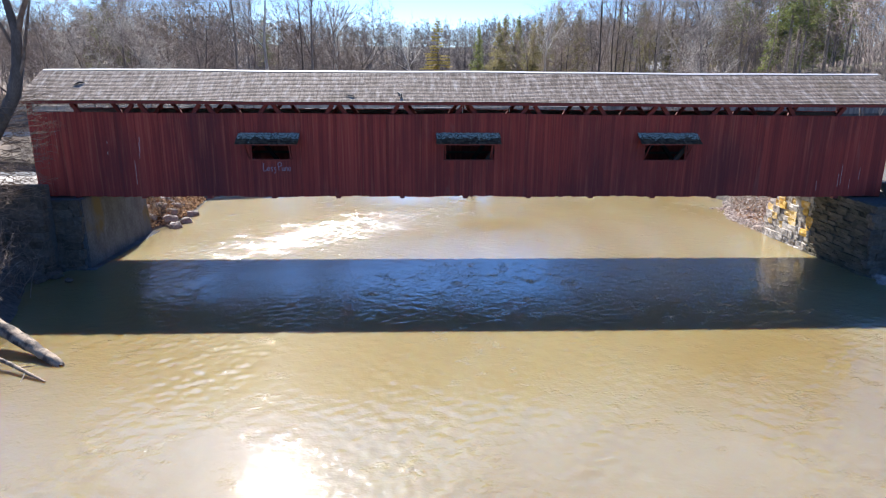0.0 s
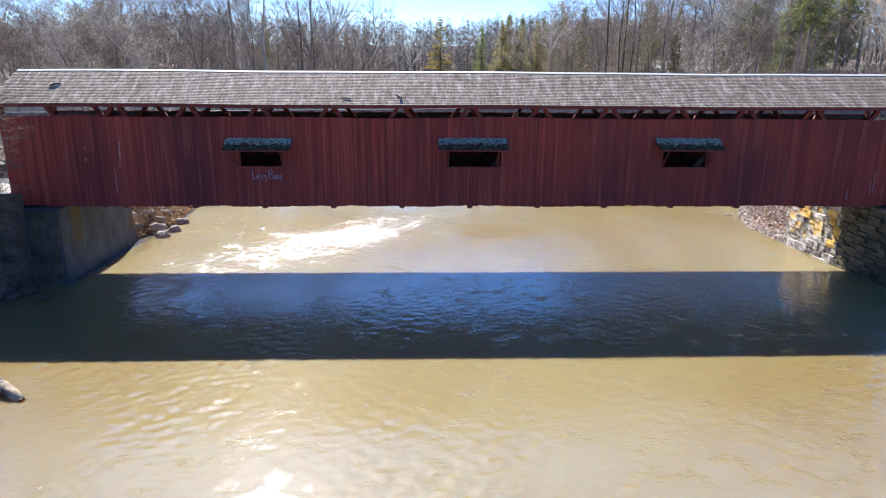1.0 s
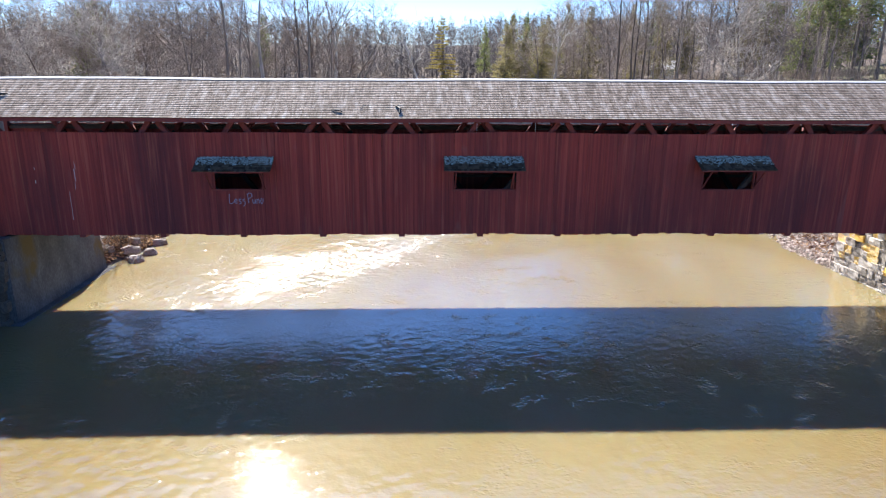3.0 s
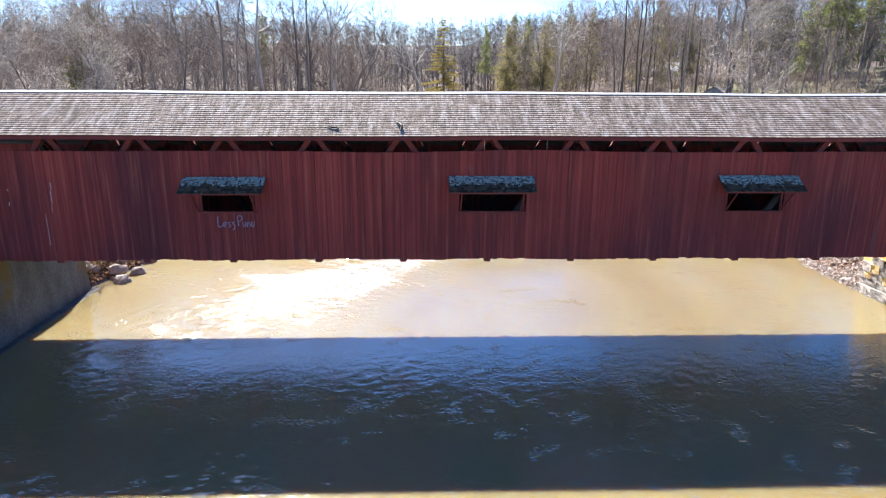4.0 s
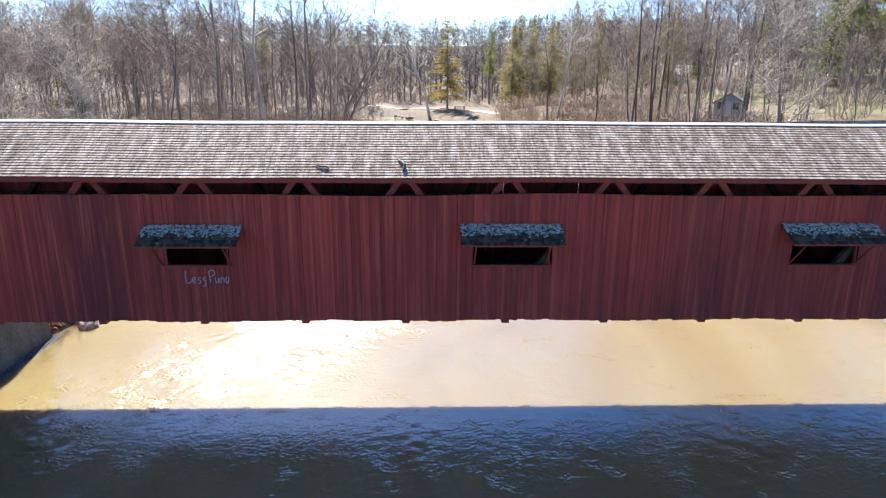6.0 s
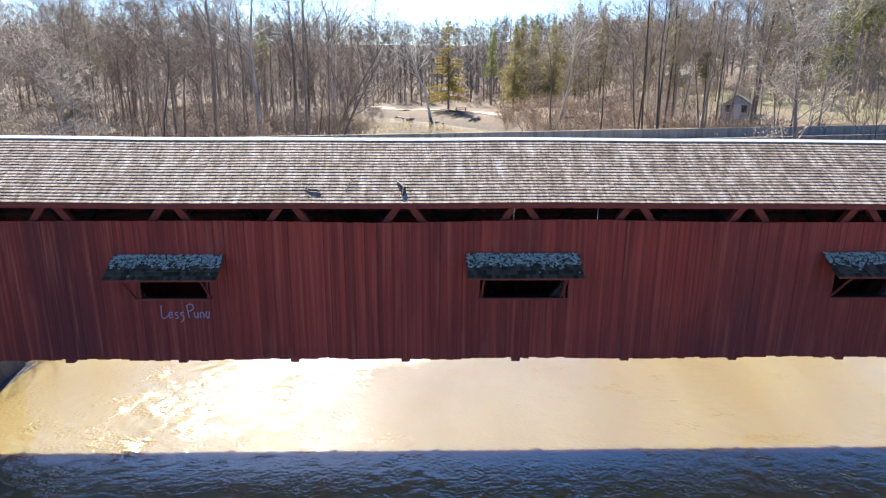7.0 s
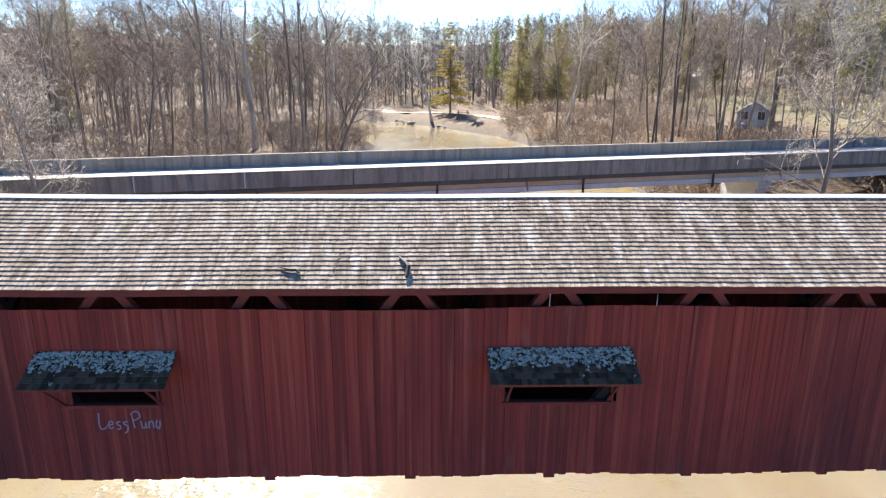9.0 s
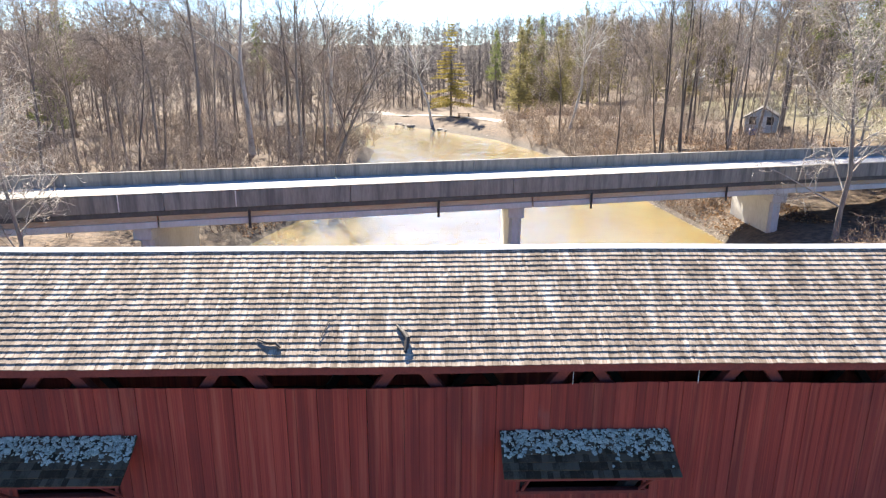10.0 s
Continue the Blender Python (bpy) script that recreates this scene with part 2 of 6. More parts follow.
def ground_material():
    m = bpy.data.materials.new("woodland_ground")
    m.use_nodes = True
    N, L = m.node_tree.nodes, m.node_tree.links
    bsdf = N["Principled BSDF"]
    tc = N.new("ShaderNodeTexCoord")

    def noise_at(scale, detail=6.0):
        n = N.new("ShaderNodeTexNoise")
        n.inputs["Scale"].default_value, n.inputs["Detail"].default_value = scale, detail
        L.new(tc.outputs["Object"], n.inputs["Vector"])
        return n.outputs["Fac"]

    def ramp(fac, stops):
        r = N.new("ShaderNodeValToRGB")
        for i, (at, c) in enumerate(stops):
            e = r.color_ramp.elements[i] if i < 2 else r.color_ramp.elements.new(at)
            e.position, e.color = at, (*c, 1)
        L.new(fac, r.inputs["Fac"])
        return r.outputs["Color"]

    def blend(fac, a, b):
        x = N.new("ShaderNodeMix")
        x.data_type = "RGBA"
        L.new(fac, x.inputs["Factor"])
        L.new(a, x.inputs["A"])
        L.new(b, x.inputs["B"])
        return x.outputs["Result"]

    def smooth(fac, lo, hi):
        r = N.new("ShaderNodeMapRange")
        r.inputs["From Min"].default_value, r.inputs["From Max"].default_value = lo, hi
        L.new(fac, r.inputs["Value"])
        return r.outputs[0]

    leaves = ramp(noise_at(2.2, 9.0), [(0.34, (0.055, 0.036, 0.024)), (0.5, (0.10, 0.067, 0.043)), (0.66, (0.165, 0.110, 0.070))])
    straw = ramp(noise_at(1.1, 9.0), [(0.36, (0.072, 0.052, 0.034)), (0.64, (0.145, 0.110, 0.075))])
    lawn = ramp(noise_at(0.9, 9.0), [(0.36, (0.07, 0.07, 0.028)), (0.64, (0.145, 0.13, 0.06))])
    mud = ramp(noise_at(3.0, 8.0), [(0.36, (0.05, 0.040, 0.031)), (0.64, (0.12, 0.097, 0.075))])
    col = blend(smooth(noise_at(0.06), 0.52, 0.66), leaves, straw)
    sep = N.new("ShaderNodeSeparateXYZ")
    L.new(tc.outputs["Object"], sep.inputs[0])
    green = N.new("ShaderNodeMath")
    green.operation = "MULTIPLY"
    L.new(smooth(sep.outputs["Z"], 5.5, 7.5), green.inputs[0])
    L.new(smooth(sep.outputs["Y"], 150, 130), green.inputs[1])
    col = blend(green.outputs[0], col, lawn)
    col = blend(smooth(sep.outputs["Z"], 1.0, 0.3), col, mud)
    L.new(col, bsdf.inputs["Base Color"])
    bsdf.inputs["Roughness"].default_value = 0.95
    bp = N.new("ShaderNodeBump")
    bp.inputs["Strength"].default_value, bp.inputs["Distance"].default_value = 0.7, 0.12
    L.new(noise_at(4.0, 8.0), bp.inputs["Height"])
    L.new(bp.outputs[0], bsdf.inputs["Normal"])
    return m


def water_material():
    """Silty river: opaque tan body under a smooth skin, with ripples of three sizes."""
    m = bpy.data.materials.new("silty_water")
    m.use_nodes = True
    N, L = m.node_tree.nodes, m.node_tree.links
    bsdf = N["Principled BSDF"]
    tc = N.new("ShaderNodeTexCoord")

    def noise_at(scale, stretch, detail=4.0, distort=0.0):
        mp = N.new("ShaderNodeMapping")
        mp.inputs["Scale"].default_value = stretch
        L.new(tc.outputs["Object"], mp.inputs["Vector"])
        n = N.new("ShaderNodeTexNoise")
        n.inputs["Scale"].default_value, n.inputs["Detail"].default_value = scale, detail
        n.inputs["Distortion"].default_value = distort
        L.new(mp.outputs[0], n.inputs["Vector"])
        return n.outputs["Fac"]

    def math_node(op, a, b):
        x = N.new("ShaderNodeMath")
        x.operation = op
        for i, v in enumerate((a, b)):
            if isinstance(v, (int, float)):
                x.inputs[i].default_value = v
            else:
                L.new(v, x.inputs[i])
        return x.outputs[0]

    body = N.new("ShaderNodeValToRGB")
    body.color_ramp.elements[0].position, body.color_ramp.elements[0].color = 0.35, (0.220, 0.165, 0.066, 1)
    body.color_ramp.elements[1].position, body.color_ramp.elements[1].color = 0.68, (0.266, 0.219, 0.110, 1)
    L.new(noise_at(0.09, (1, 0.6, 1), 5.0, 1.0), body.inputs["Fac"])
    L.new(body.outputs["Color"], bsdf.inputs["Base Color"])
    bsdf.inputs["IOR"].default_value = 2.1
    # light wanders through the silt, red the farthest, so that shadows on the water have soft warm edges
    bsdf.inputs["Subsurface Weight"].default_value = 0.85
    bsdf.inputs["Subsurface Radius"].default_value, bsdf.inputs["Subsurface Scale"].default_value = (1.0, 0.62, 0.30), 1.4
    bsdf.inputs["Coat Weight"].default_value, bsdf.inputs["Coat IOR"].default_value = 0.10, 1.33
    bsdf.inputs["Coat Roughness"].default_value = 0.4
    # riffle: a shallow bar that breaks the surface, from the left bank slantwise upstream
    mp = N.new("ShaderNodeMapping")
    mp.vector_type = "TEXTURE"
    mp.inputs["Location"].default_value = (-6.0, 8.6, 0)
    mp.inputs["Rotation"].default_value = (0, 0, radians(46))
    mp.inputs["Scale"].default_value = (12.0, 3.4, 1)
    L.new(tc.outputs["Object"], mp.inputs["Vector"])
    ln = N.new("ShaderNodeVectorMath")
    ln.operation = "LENGTH"
    L.new(mp.outputs[0], ln.inputs[0])
    wob = math_node("ADD", ln.outputs["Value"], math_node("MULTIPLY", math_node("SUBTRACT", noise_at(0.6, (1, 1, 1), 9.0), 0.5), 4.2))
    mr = N.new("ShaderNodeMapRange")
    mr.inputs["From Min"].default_value, mr.inputs["From Max"].default_value = 1.0, 0.45
    L.new(wob, mr.inputs["Value"])
    riffle = mr.outputs[0]
    mr = N.new("ShaderNodeMapRange")
    mr.inputs["From Min"].default_value, mr.inputs["From Max"].default_value = 0.46, 0.60
    L.new(noise_at(0.22, (1, 0.8, 1), 8.0), mr.inputs["Value"])
    # a reach of even wind ripples under and just below the covered bridge
    mq = N.new("ShaderNodeMapping")
    mq.vector_type = "TEXTURE"
    mq.inputs["Location"].default_value = (3.0, -1.0, 0)
    mq.inputs["Scale"].default_value = (20.0, 9.0, 1)
    L.new(tc.outputs["Object"], mq.inputs["Vector"])
    lq = N.new("ShaderNodeVectorMath")
    lq.operation = "LENGTH"
    L.new(mq.outputs[0], lq.inputs[0])
    mw = N.new("ShaderNodeMapRange")
    mw.inputs["From Min"].default_value, mw.inputs["From Max"].default_value = 1.0, 0.5
    L.new(math_node("ADD", lq.outputs["Value"], math_node("SUBTRACT", noise_at(0.35, (1, 1, 1), 6.0), 0.5)), mw.inputs["Value"])
    choppy = math_node("MAXIMUM", mr.outputs[0], math_node("MULTIPLY", mw.outputs[0], 0.45))
    L.new(math_node("ADD", math_node("ADD", 0.012, math_node("MULTIPLY", choppy, 0.012)), math_node("MULTIPLY", riffle, 0.07)), bsdf.inputs["Roughness"])
    fine = math_node("SUBTRACT", noise_at(6.6, (1, 1.25, 1), 1.2), 0.5)
    mid = math_node("SUBTRACT", noise_at(2.0, (0.8, 1.4, 1), 1.0), 0.5)
    broad = noise_at(0.25, (1, 1, 1), 2.0)
    # scattered cat's-paws of steeper ripples, in loose clusters
    ms = N.new("ShaderNodeMapRange")
    ms.inputs["From Min"].default_value, ms.inputs["From Max"].default_value = 0.55, 0.72
    L.new(noise_at(0.9, (1, 1.2, 1), 4.0), ms.inputs["Value"])
    mc = N.new("ShaderNodeMapRange")
    mc.inputs["From Min"].default_value, mc.inputs["From Max"].default_value = 0.40, 0.58
    L.new(noise_at(0.16, (1, 1, 1), 5.0), mc.inputs["Value"])
    paws = math_node("MULTIPLY", ms.outputs[0], mc.outputs[0])
    amount = math_node("ADD", math_node("ADD", math_node("MULTIPLY", choppy, 0.20), 0.09), math_node("MULTIPLY", riffle, 0.7))
    amount = math_node("ADD", amount, math_node("MULTIPLY", paws, 1.4))
    h = math_node("ADD", math_node("MULTIPLY", fine, 0.060), math_node("MULTIPLY", mid, 0.055))
    h = math_node("ADD", math_node("MULTIPLY", h, amount), math_node("MULTIPLY", broad, 0.015))
    bp = N.new("ShaderNodeBump")
    bp.inputs["Strength"].default_value, bp.inputs["Distance"].default_value = 1.0, 1.0
    L.new(h, bp.inputs["Height"])
    L.new(bp.outputs[0], bsdf.inputs["Normal"])
    return m


GROUND, WATER = ground_material(), water_material()


# ---- mesh helpers ----
def link_mesh(name, verts, faces, mat, parent=None, smooth=False):
    me = bpy.data.meshes.new(name)
    me.from_pydata([tuple(v) for v in verts], [], [tuple(f) for f in faces])
    me.materials.append(mat)
    if smooth:
        me.polygons.foreach_set("use_smooth", [True] * len(me.polygons))
    me.update()
    ob = new(name, me)
    ob.parent = parent
    return ob


def thing(name, label, category, group="", at=(0, 0, 0), kind=""):
    e = new(name)
    e.location = at
    e.empty_display_size = 0.2
    return tagged(e, label, category, group, kind)


def box_bm(bm, x0, x1, y0, y1, z0, z1, bevel=0.0):
    """Adds a box to bm and gives back its corners."""
    m = Matrix.Translation(((x0 + x1) / 2, (y0 + y1) / 2, (z0 + z1) / 2)) @ Matrix.Diagonal((x1 - x0, y1 - y0, z1 - z0, 1))
    made = bmesh.ops.create_cube(bm, size=1.0, matrix=m)["verts"]
    if bevel:
        edges = list({e for v in made for e in v.link_edges})
        bmesh.ops.bevel(bm, geom=edges, offset=bevel, segments=1, affect="EDGES")
    return made


def part(name, bm, mat, parent=None, label="", smooth=False):
    me = bpy.data.meshes.new(name)
    bm.to_mesh(me)
    bm.free()
    me.materials.append(mat)
    if smooth:
        me.polygons.foreach_set("use_smooth", [True] * len(me.polygons))
    ob = new(name, me)
    ob.parent = parent
    if label:
        ob["label"] = label
    return ob


def box_part(name, x0, x1, y0, y1, z0, z1, mat, parent=None, bevel=0.0, label=""):
    bm = bmesh.new()
    box_bm(bm, x0, x1, y0, y1, z0, z1, bevel)
    return part(name, bm, mat, parent, label)


def beam_part(name, a, b, w, h, mat, parent=None):
    """A squared timber from a to b."""
    a, b = Vector(a), Vector(b)
    d = b - a
    bm = bmesh.new()
    box_bm(bm, -w / 2, w / 2, -h / 2, h / 2, 0, d.length, 0.01)
    up = Vector((0, 1, 0)) if abs(d.normalized().y) < 0.9 else Vector((1, 0, 0))
    zax = d.normalized()
    xax = up.cross(zax).normalized()
    yax = zax.cross(xax)
    rot = Matrix((xax, yax, zax)).transposed().to_4x4()
    bm.transform(Matrix.Translation(a) @ rot)
    return part(name, bm, mat, parent)


def tubes(segs, sides=3):
    """Tapered tubes for an array of rows (p0, p1, r0, r1): vertices and quads."""
    s = np.asarray(segs, float)
    p0, p1, r0, r1 = s[:, 0:3], s[:, 3:6], s[:, 6], s[:, 7]
    d = p1 - p0
    d /= np.maximum(np.linalg.norm(d, axis=1, keepdims=True), 1e-9)
    ref = np.where(np.abs(d[:, 2:3]) > 0.9, np.array([[1.0, 0, 0]]), np.array([[0, 0, 1.0]]))
    u = np.cross(d, ref)
    u /= np.maximum(np.linalg.norm(u, axis=1, keepdims=True), 1e-9)
    v = np.cross(d, u)
    n = len(s)
    verts = np.zeros((n, 2 * sides, 3))
    for k in range(sides):
        a = 2 * math.pi * k / sides
        off = math.cos(a) * u + math.sin(a) * v
        verts[:, k] = p0 + off * r0[:, None]
        verts[:, sides + k] = p1 + off * r1[:, None]
    base = (np.arange(n) * 2 * sides)[:, None]
    quads = [np.hstack([base + k, base + (k + 1) % sides, base + sides + (k + 1) % sides, base + sides + k]) for k in range(sides)]
    return verts.reshape(-1, 3), np.stack(quads, 1).reshape(-1, 4)


def cones(segs):
    """Three-sided spikes for rows (p0, p1, r0): vertices and triangles."""
    s = np.asarray(segs, float)
    v, _ = tubes(s, 3)
    v = v.reshape(-1, 6, 3)
    v = np.concatenate([v[:, :3], s[:, None, 3:6]], 1)
    base = (np.arange(len(s)) * 4)[:, None]
    tris = [np.hstack([base + k, base + (k + 1) % 3, base + 3]) for k in range(3)]
    return v.reshape(-1, 3), np.stack(tris, 1).reshape(-1, 3)


def chain(rows, sides):
    """One unbroken tapered tube through consecutive rows (p0, p1, r0, r1)."""
    pts = [Vector(rows[0][0:3])] + [Vector(r[3:6]) for r in rows]
    rad = [rows[0][6]] + [r[7] for r in rows]
    V, F = [], []
    for i, (c, r) in enumerate(zip(pts, rad)):
        d = (pts[min(i + 1, len(pts) - 1)] - pts[max(i - 1, 0)]).normalized()
        u = d.cross(Vector((0, 1, 0.01))).normalized()
        v = d.cross(u)
        for k in range(sides):
            a = 2 * math.pi * k / sides
            V.append(c + (u * math.cos(a) + v * math.sin(a)) * r)
        if i:
            b = (i - 1) * sides
            F += [(b + k, b + (k + 1) % sides, b + sides + (k + 1) % sides, b + sides + k) for k in range(sides)]
    return np.array([tuple(q) for q in V]), np.array(F)


def mesh_from_arrays(name, verts, quads, mat, smooth=True, tris=None):
    me = bpy.data.meshes.new(name)
    verts, quads = np.asarray(verts, np.float32), np.asarray(quads, np.int32)
    loops, total = quads.ravel(), np.full(len(quads), quads.shape[1], np.int32)
    if tris is not None:
        loops = np.concatenate([loops, np.asarray(tris, np.int32).ravel()])
        total = np.concatenate([total, np.full(len(tris), 3, np.int32)])
    me.vertices.add(len(verts))
    me.vertices.foreach_set("co", verts.ravel())
    me.loops.add(len(loops))
    me.loops.foreach_set("vertex_index", loops)
    me.polygons.add(len(total))
    me.polygons.foreach_set("loop_start", np.concatenate([[0], np.cumsum(total)[:-1]]).astype(np.int32))
    me.polygons.foreach_set("loop_total", total)
    me.update(calc_edges=True)
    me.validate()
    me.polygons.foreach_set("use_smooth", np.full(len(me.polygons), smooth))
    me.materials.append(mat)
    return me


def twig_mesh(name, limbs, twigs, mat):
    """Limbs as tubes and their last twigs as spikes, in one mesh."""
    v, q = tubes(limbs, 3)
    w, t = cones(twigs)
    return mesh_from_arrays(name, np.vstack([v, w]), q, mat, True, t + len(v))


# ---- ground and river ----
RIVER = np.array([(-17.5, -280), (-17.0, -30), (-16.8, -14), (-18.2, -8), (-20.5, -3), (-18.7, 0), (-18.7, 7.2), (-17.6, 11.5), (-18.5, 20), (-17.2, 34), (-15.5, 42), (-13.8, 48),
                  (-11.6, 70), (-10.6, 88), (-10.8, 102), (-20, 110), (-36, 124), (-44, 140), (-40, 153), (-24, 160),
                  (-10, 151), (-1, 138.5), (12, 117.5), (18, 95), (20.5, 75), (21.8, 57), (22.6, 42), (22.2, 30), (23.8, 18), (21.0, 11), (21.2, 6.3),
                  (21.6, -2.6), (24, -8), (24, -40), (23, -280)])


def river_distance(x, y):
    """Metres from the water's edge: positive on land."""
    x, y = np.asarray(x, float), np.asarray(y, float)
    best = np.full(x.shape, 1e9)
    inside = np.zeros(x.shape, bool)
    n = len(RIVER)
    for i in range(n):
        ax, ay = RIVER[i]
        bx, by = RIVER[(i + 1) % n]
        dx, dy = bx - ax, by - ay
        t = np.clip(((x - ax) * dx + (y - ay) * dy) / (dx * dx + dy * dy), 0, 1)
        best = np.minimum(best, np.hypot(x - ax - t * dx, y - ay - t * dy))
        cross = (ay > y) != (by > y)
        with np.errstate(divide="ignore", invalid="ignore"):
            hitx = ax + (y - ay) * dx / (dy if dy else 1e-9)
        inside ^= cross & (x < hitx)
    return np.where(inside, -best, best)


def sstep(a, b, v):
    t = np.clip((v - a) / (b - a), 0, 1)
    return t * t * (3 - 2 * t)


def waves(x, y):
    return (np.sin(x * 0.31 + 1.3 * np.sin(y * 0.17)) * 0.35 + np.sin(y * 0.43 + x * 0.21) * 0.25 + np.sin(x * 1.1 + y * 0.7) * 0.12
            + np.sin(x * 0.83 - y * 1.27) * 0.10)


def ground_height(x, y):
    x, y = np.asarray(x, float), np.asarray(y, float)
    d = river_distance(x, y)
    bank = np.where(d < 0, np.maximum(-1.6, d * 0.55), 1.9 * (1 - np.exp(-np.maximum(d, 0) / 2.2)))
    spit = np.exp(-((x - 22) / 5.0) ** 4 - ((y - 11) / 5.5) ** 4)   # low gravel spit past the stone abutment
    bank = np.where(d > 0, bank * (1 - 0.72 * spit), bank)
    h = bank + waves(x, y) * sstep(0.5, 6, d) * 0.6
    right = sstep(24, 60, x)
    h += right * np.clip(d - 8, 0, 190) * 0.11 * sstep(8, 40, d) * (1 - 0.6 * sstep(60, 200, d))
    h += (1 - right) * np.clip(d - 15, 0, 190) * 0.03
    h += np.where(x > 10, 2.9 * sstep(1.0, 8, d) * sstep(47, 57, y) * (1 - sstep(112, 136, y)), 0)   # high right bank past the road
    h += sstep(165, 420, y) * 19 + sstep(60, 260, -x) * sstep(20, 80, y) * 8
    # approaches to the covered bridge
    lane = np.exp(-((y - 2.4) / 4.2) ** 4)
    h = np.where((x < -19.5) & (d > 0), np.maximum(h, lane * 4.15 * sstep(-20.0, -20.8, x)), h)
    h = np.where((x > 22.5) & (d > 0), np.maximum(h, lane * 4.15 * sstep(22.8, 23.6, x)), h)
    # embankments of the road bridge
    ly = 34.6 + 0.245 * x
    road = np.exp(-((y - ly) / 6.5) ** 4)
    h = np.where(x < -30, np.maximum(h, road * 5.8 * sstep(-36, -46, x)), h)
    h = np.where(x > 30, np.maximum(h, road * 5.8 * sstep(36, 46, x)), h)
    return h


def graded(lo, hi, dense_lo, dense_hi, step, grow):
    mid = list(np.arange(dense_lo, dense_hi + step / 2, step))
    out, s, v = [], step, dense_hi
    while v < hi:
        s *= grow
        v += s
        out.append(v)
    pre, s, v = [], step, dense_lo
    while v > lo:
        s *= grow
        v -= s
        pre.append(v)
    return np.array(pre[::-1] + mid + out)


def build_ground():
    gx = graded(-900, 900, -44, 56, 0.6, 1.09)
    gy = graded(-500, 1800, -24, 62, 0.6, 1.06)
    X, Y = np.meshgrid(gx, gy)
    Z = ground_height(X, Y)
    nx, ny = len(gx), len(gy)
    verts = np.stack([X, Y, Z], -1).reshape(-1, 3)
    i = np.arange(nx * ny).reshape(ny, nx)
    quads = np.stack([i[:-1, :-1], i[:-1, 1:], i[1:, 1:], i[1:, :-1]], -1).reshape(-1, 4)
    ob = new("ground", mesh_from_arrays("ground", verts, quads, GROUND))
    tagged(ob, "leaf-strewn brown river banks and wooded ground", "ground", kind="structure")


build_ground()
def build_water():
    """The river's skin: wind ripples of many lengths and headings, steeper in the riffle and in drifting patches."""
    gx = graded(-75, 60, -16.5, 21.5, 0.11, 1.25)
    gy = graded(-300, 340, -22, 15, 0.11, 1.25)
    X, Y = np.meshgrid(gx, gy)
    rnd = random.Random(17)
    patch = np.zeros_like(X)
    for k in range(14):
        a, l = rnd.uniform(0, 6.283), rnd.uniform(3.0, 11.0)
        patch += np.sin((X * math.cos(a) + Y * math.sin(a) * 0.7) * 6.283 / l + rnd.uniform(0, 6.283))
    patch = sstep(-2.2, 3.0, patch)
    c, sn = math.cos(radians(46)), math.sin(radians(46))
    u, v = ((X + 6.0) * c + (Y - 8.6) * sn) / 12.0, (-(X + 6.0) * sn + (Y - 8.6) * c) / 3.4
    riffle = np.exp(-(u * u + v * v) ** 1.5)
    calm = sstep(2.0, 6.0, Y) * sstep(-6.0, -1.0, X)          # the slack reach above the bridge
    steep = (0.022 + 0.058 * patch ** 2) * (1 - 0.55 * sstep(-11.0, -7.0, Y)) * (1 - 0.75 * calm) + 0.075 * riffle
    steep = steep * sstep(-24, -21, Y) * sstep(18, 13, Y)
    Z, n = np.zeros_like(X), 64
    for k in range(n):
        a = rnd.gauss(1.7, 0.95)
        l = 0.33 * (0.95 / 0.33) ** (rnd.random() ** 1.8)
        w = 6.283 / l
        Z += np.sin((X * math.cos(a) + Y * math.sin(a)) * w + rnd.uniform(0, 6.283)) / w
    Z = Z * steep * math.sqrt(2.0 / n) * 1.35
    nx, ny = len(gx), len(gy)
    i = np.arange(nx * ny).reshape(ny, nx)
    quads = np.stack([i[:-1, :-1], i[:-1, 1:], i[1:, 1:], i[1:, :-1]], -1).reshape(-1, 4)
    return new("water", mesh_from_arrays("water", np.stack([X, Y, Z], -1).reshape(-1, 3), quads, WATER))


water = build_water()
tagged(water, "silty tan river with small ripples", "river", kind="structure")

# ---- covered bridge ----
BX0, BX1, WIDTH = -20.95, 23.75, 4.8
WALL_BOT, WALL_TOP = 3.66, 7.95
EAVE_Y, EAVE_Z, RIDGE_Z = -0.36, 8.56, 10.04
PANEL = [-2.2 + 3.36 * k for k in range(-5, 8)]
WINDOWS = [(-10.0, -8.0), (0.0, 2.5), (10.6, 12.75)]
SILL, HEAD = 5.62, 6.72
random.seed(11)

bridge = thing("covered_bridge", "long covered bridge with dark red board walls and grey shingle roof", "covered bridge")


def sag(x):
    """The gentle unevenness of the old roof line and wall ends."""
    return 0.018 * math.sin(x * 0.31 + 0.6) + 0.008 * math.sin(x * 0.83) - 0.05 * float(sstep(-17, -21.5, x))


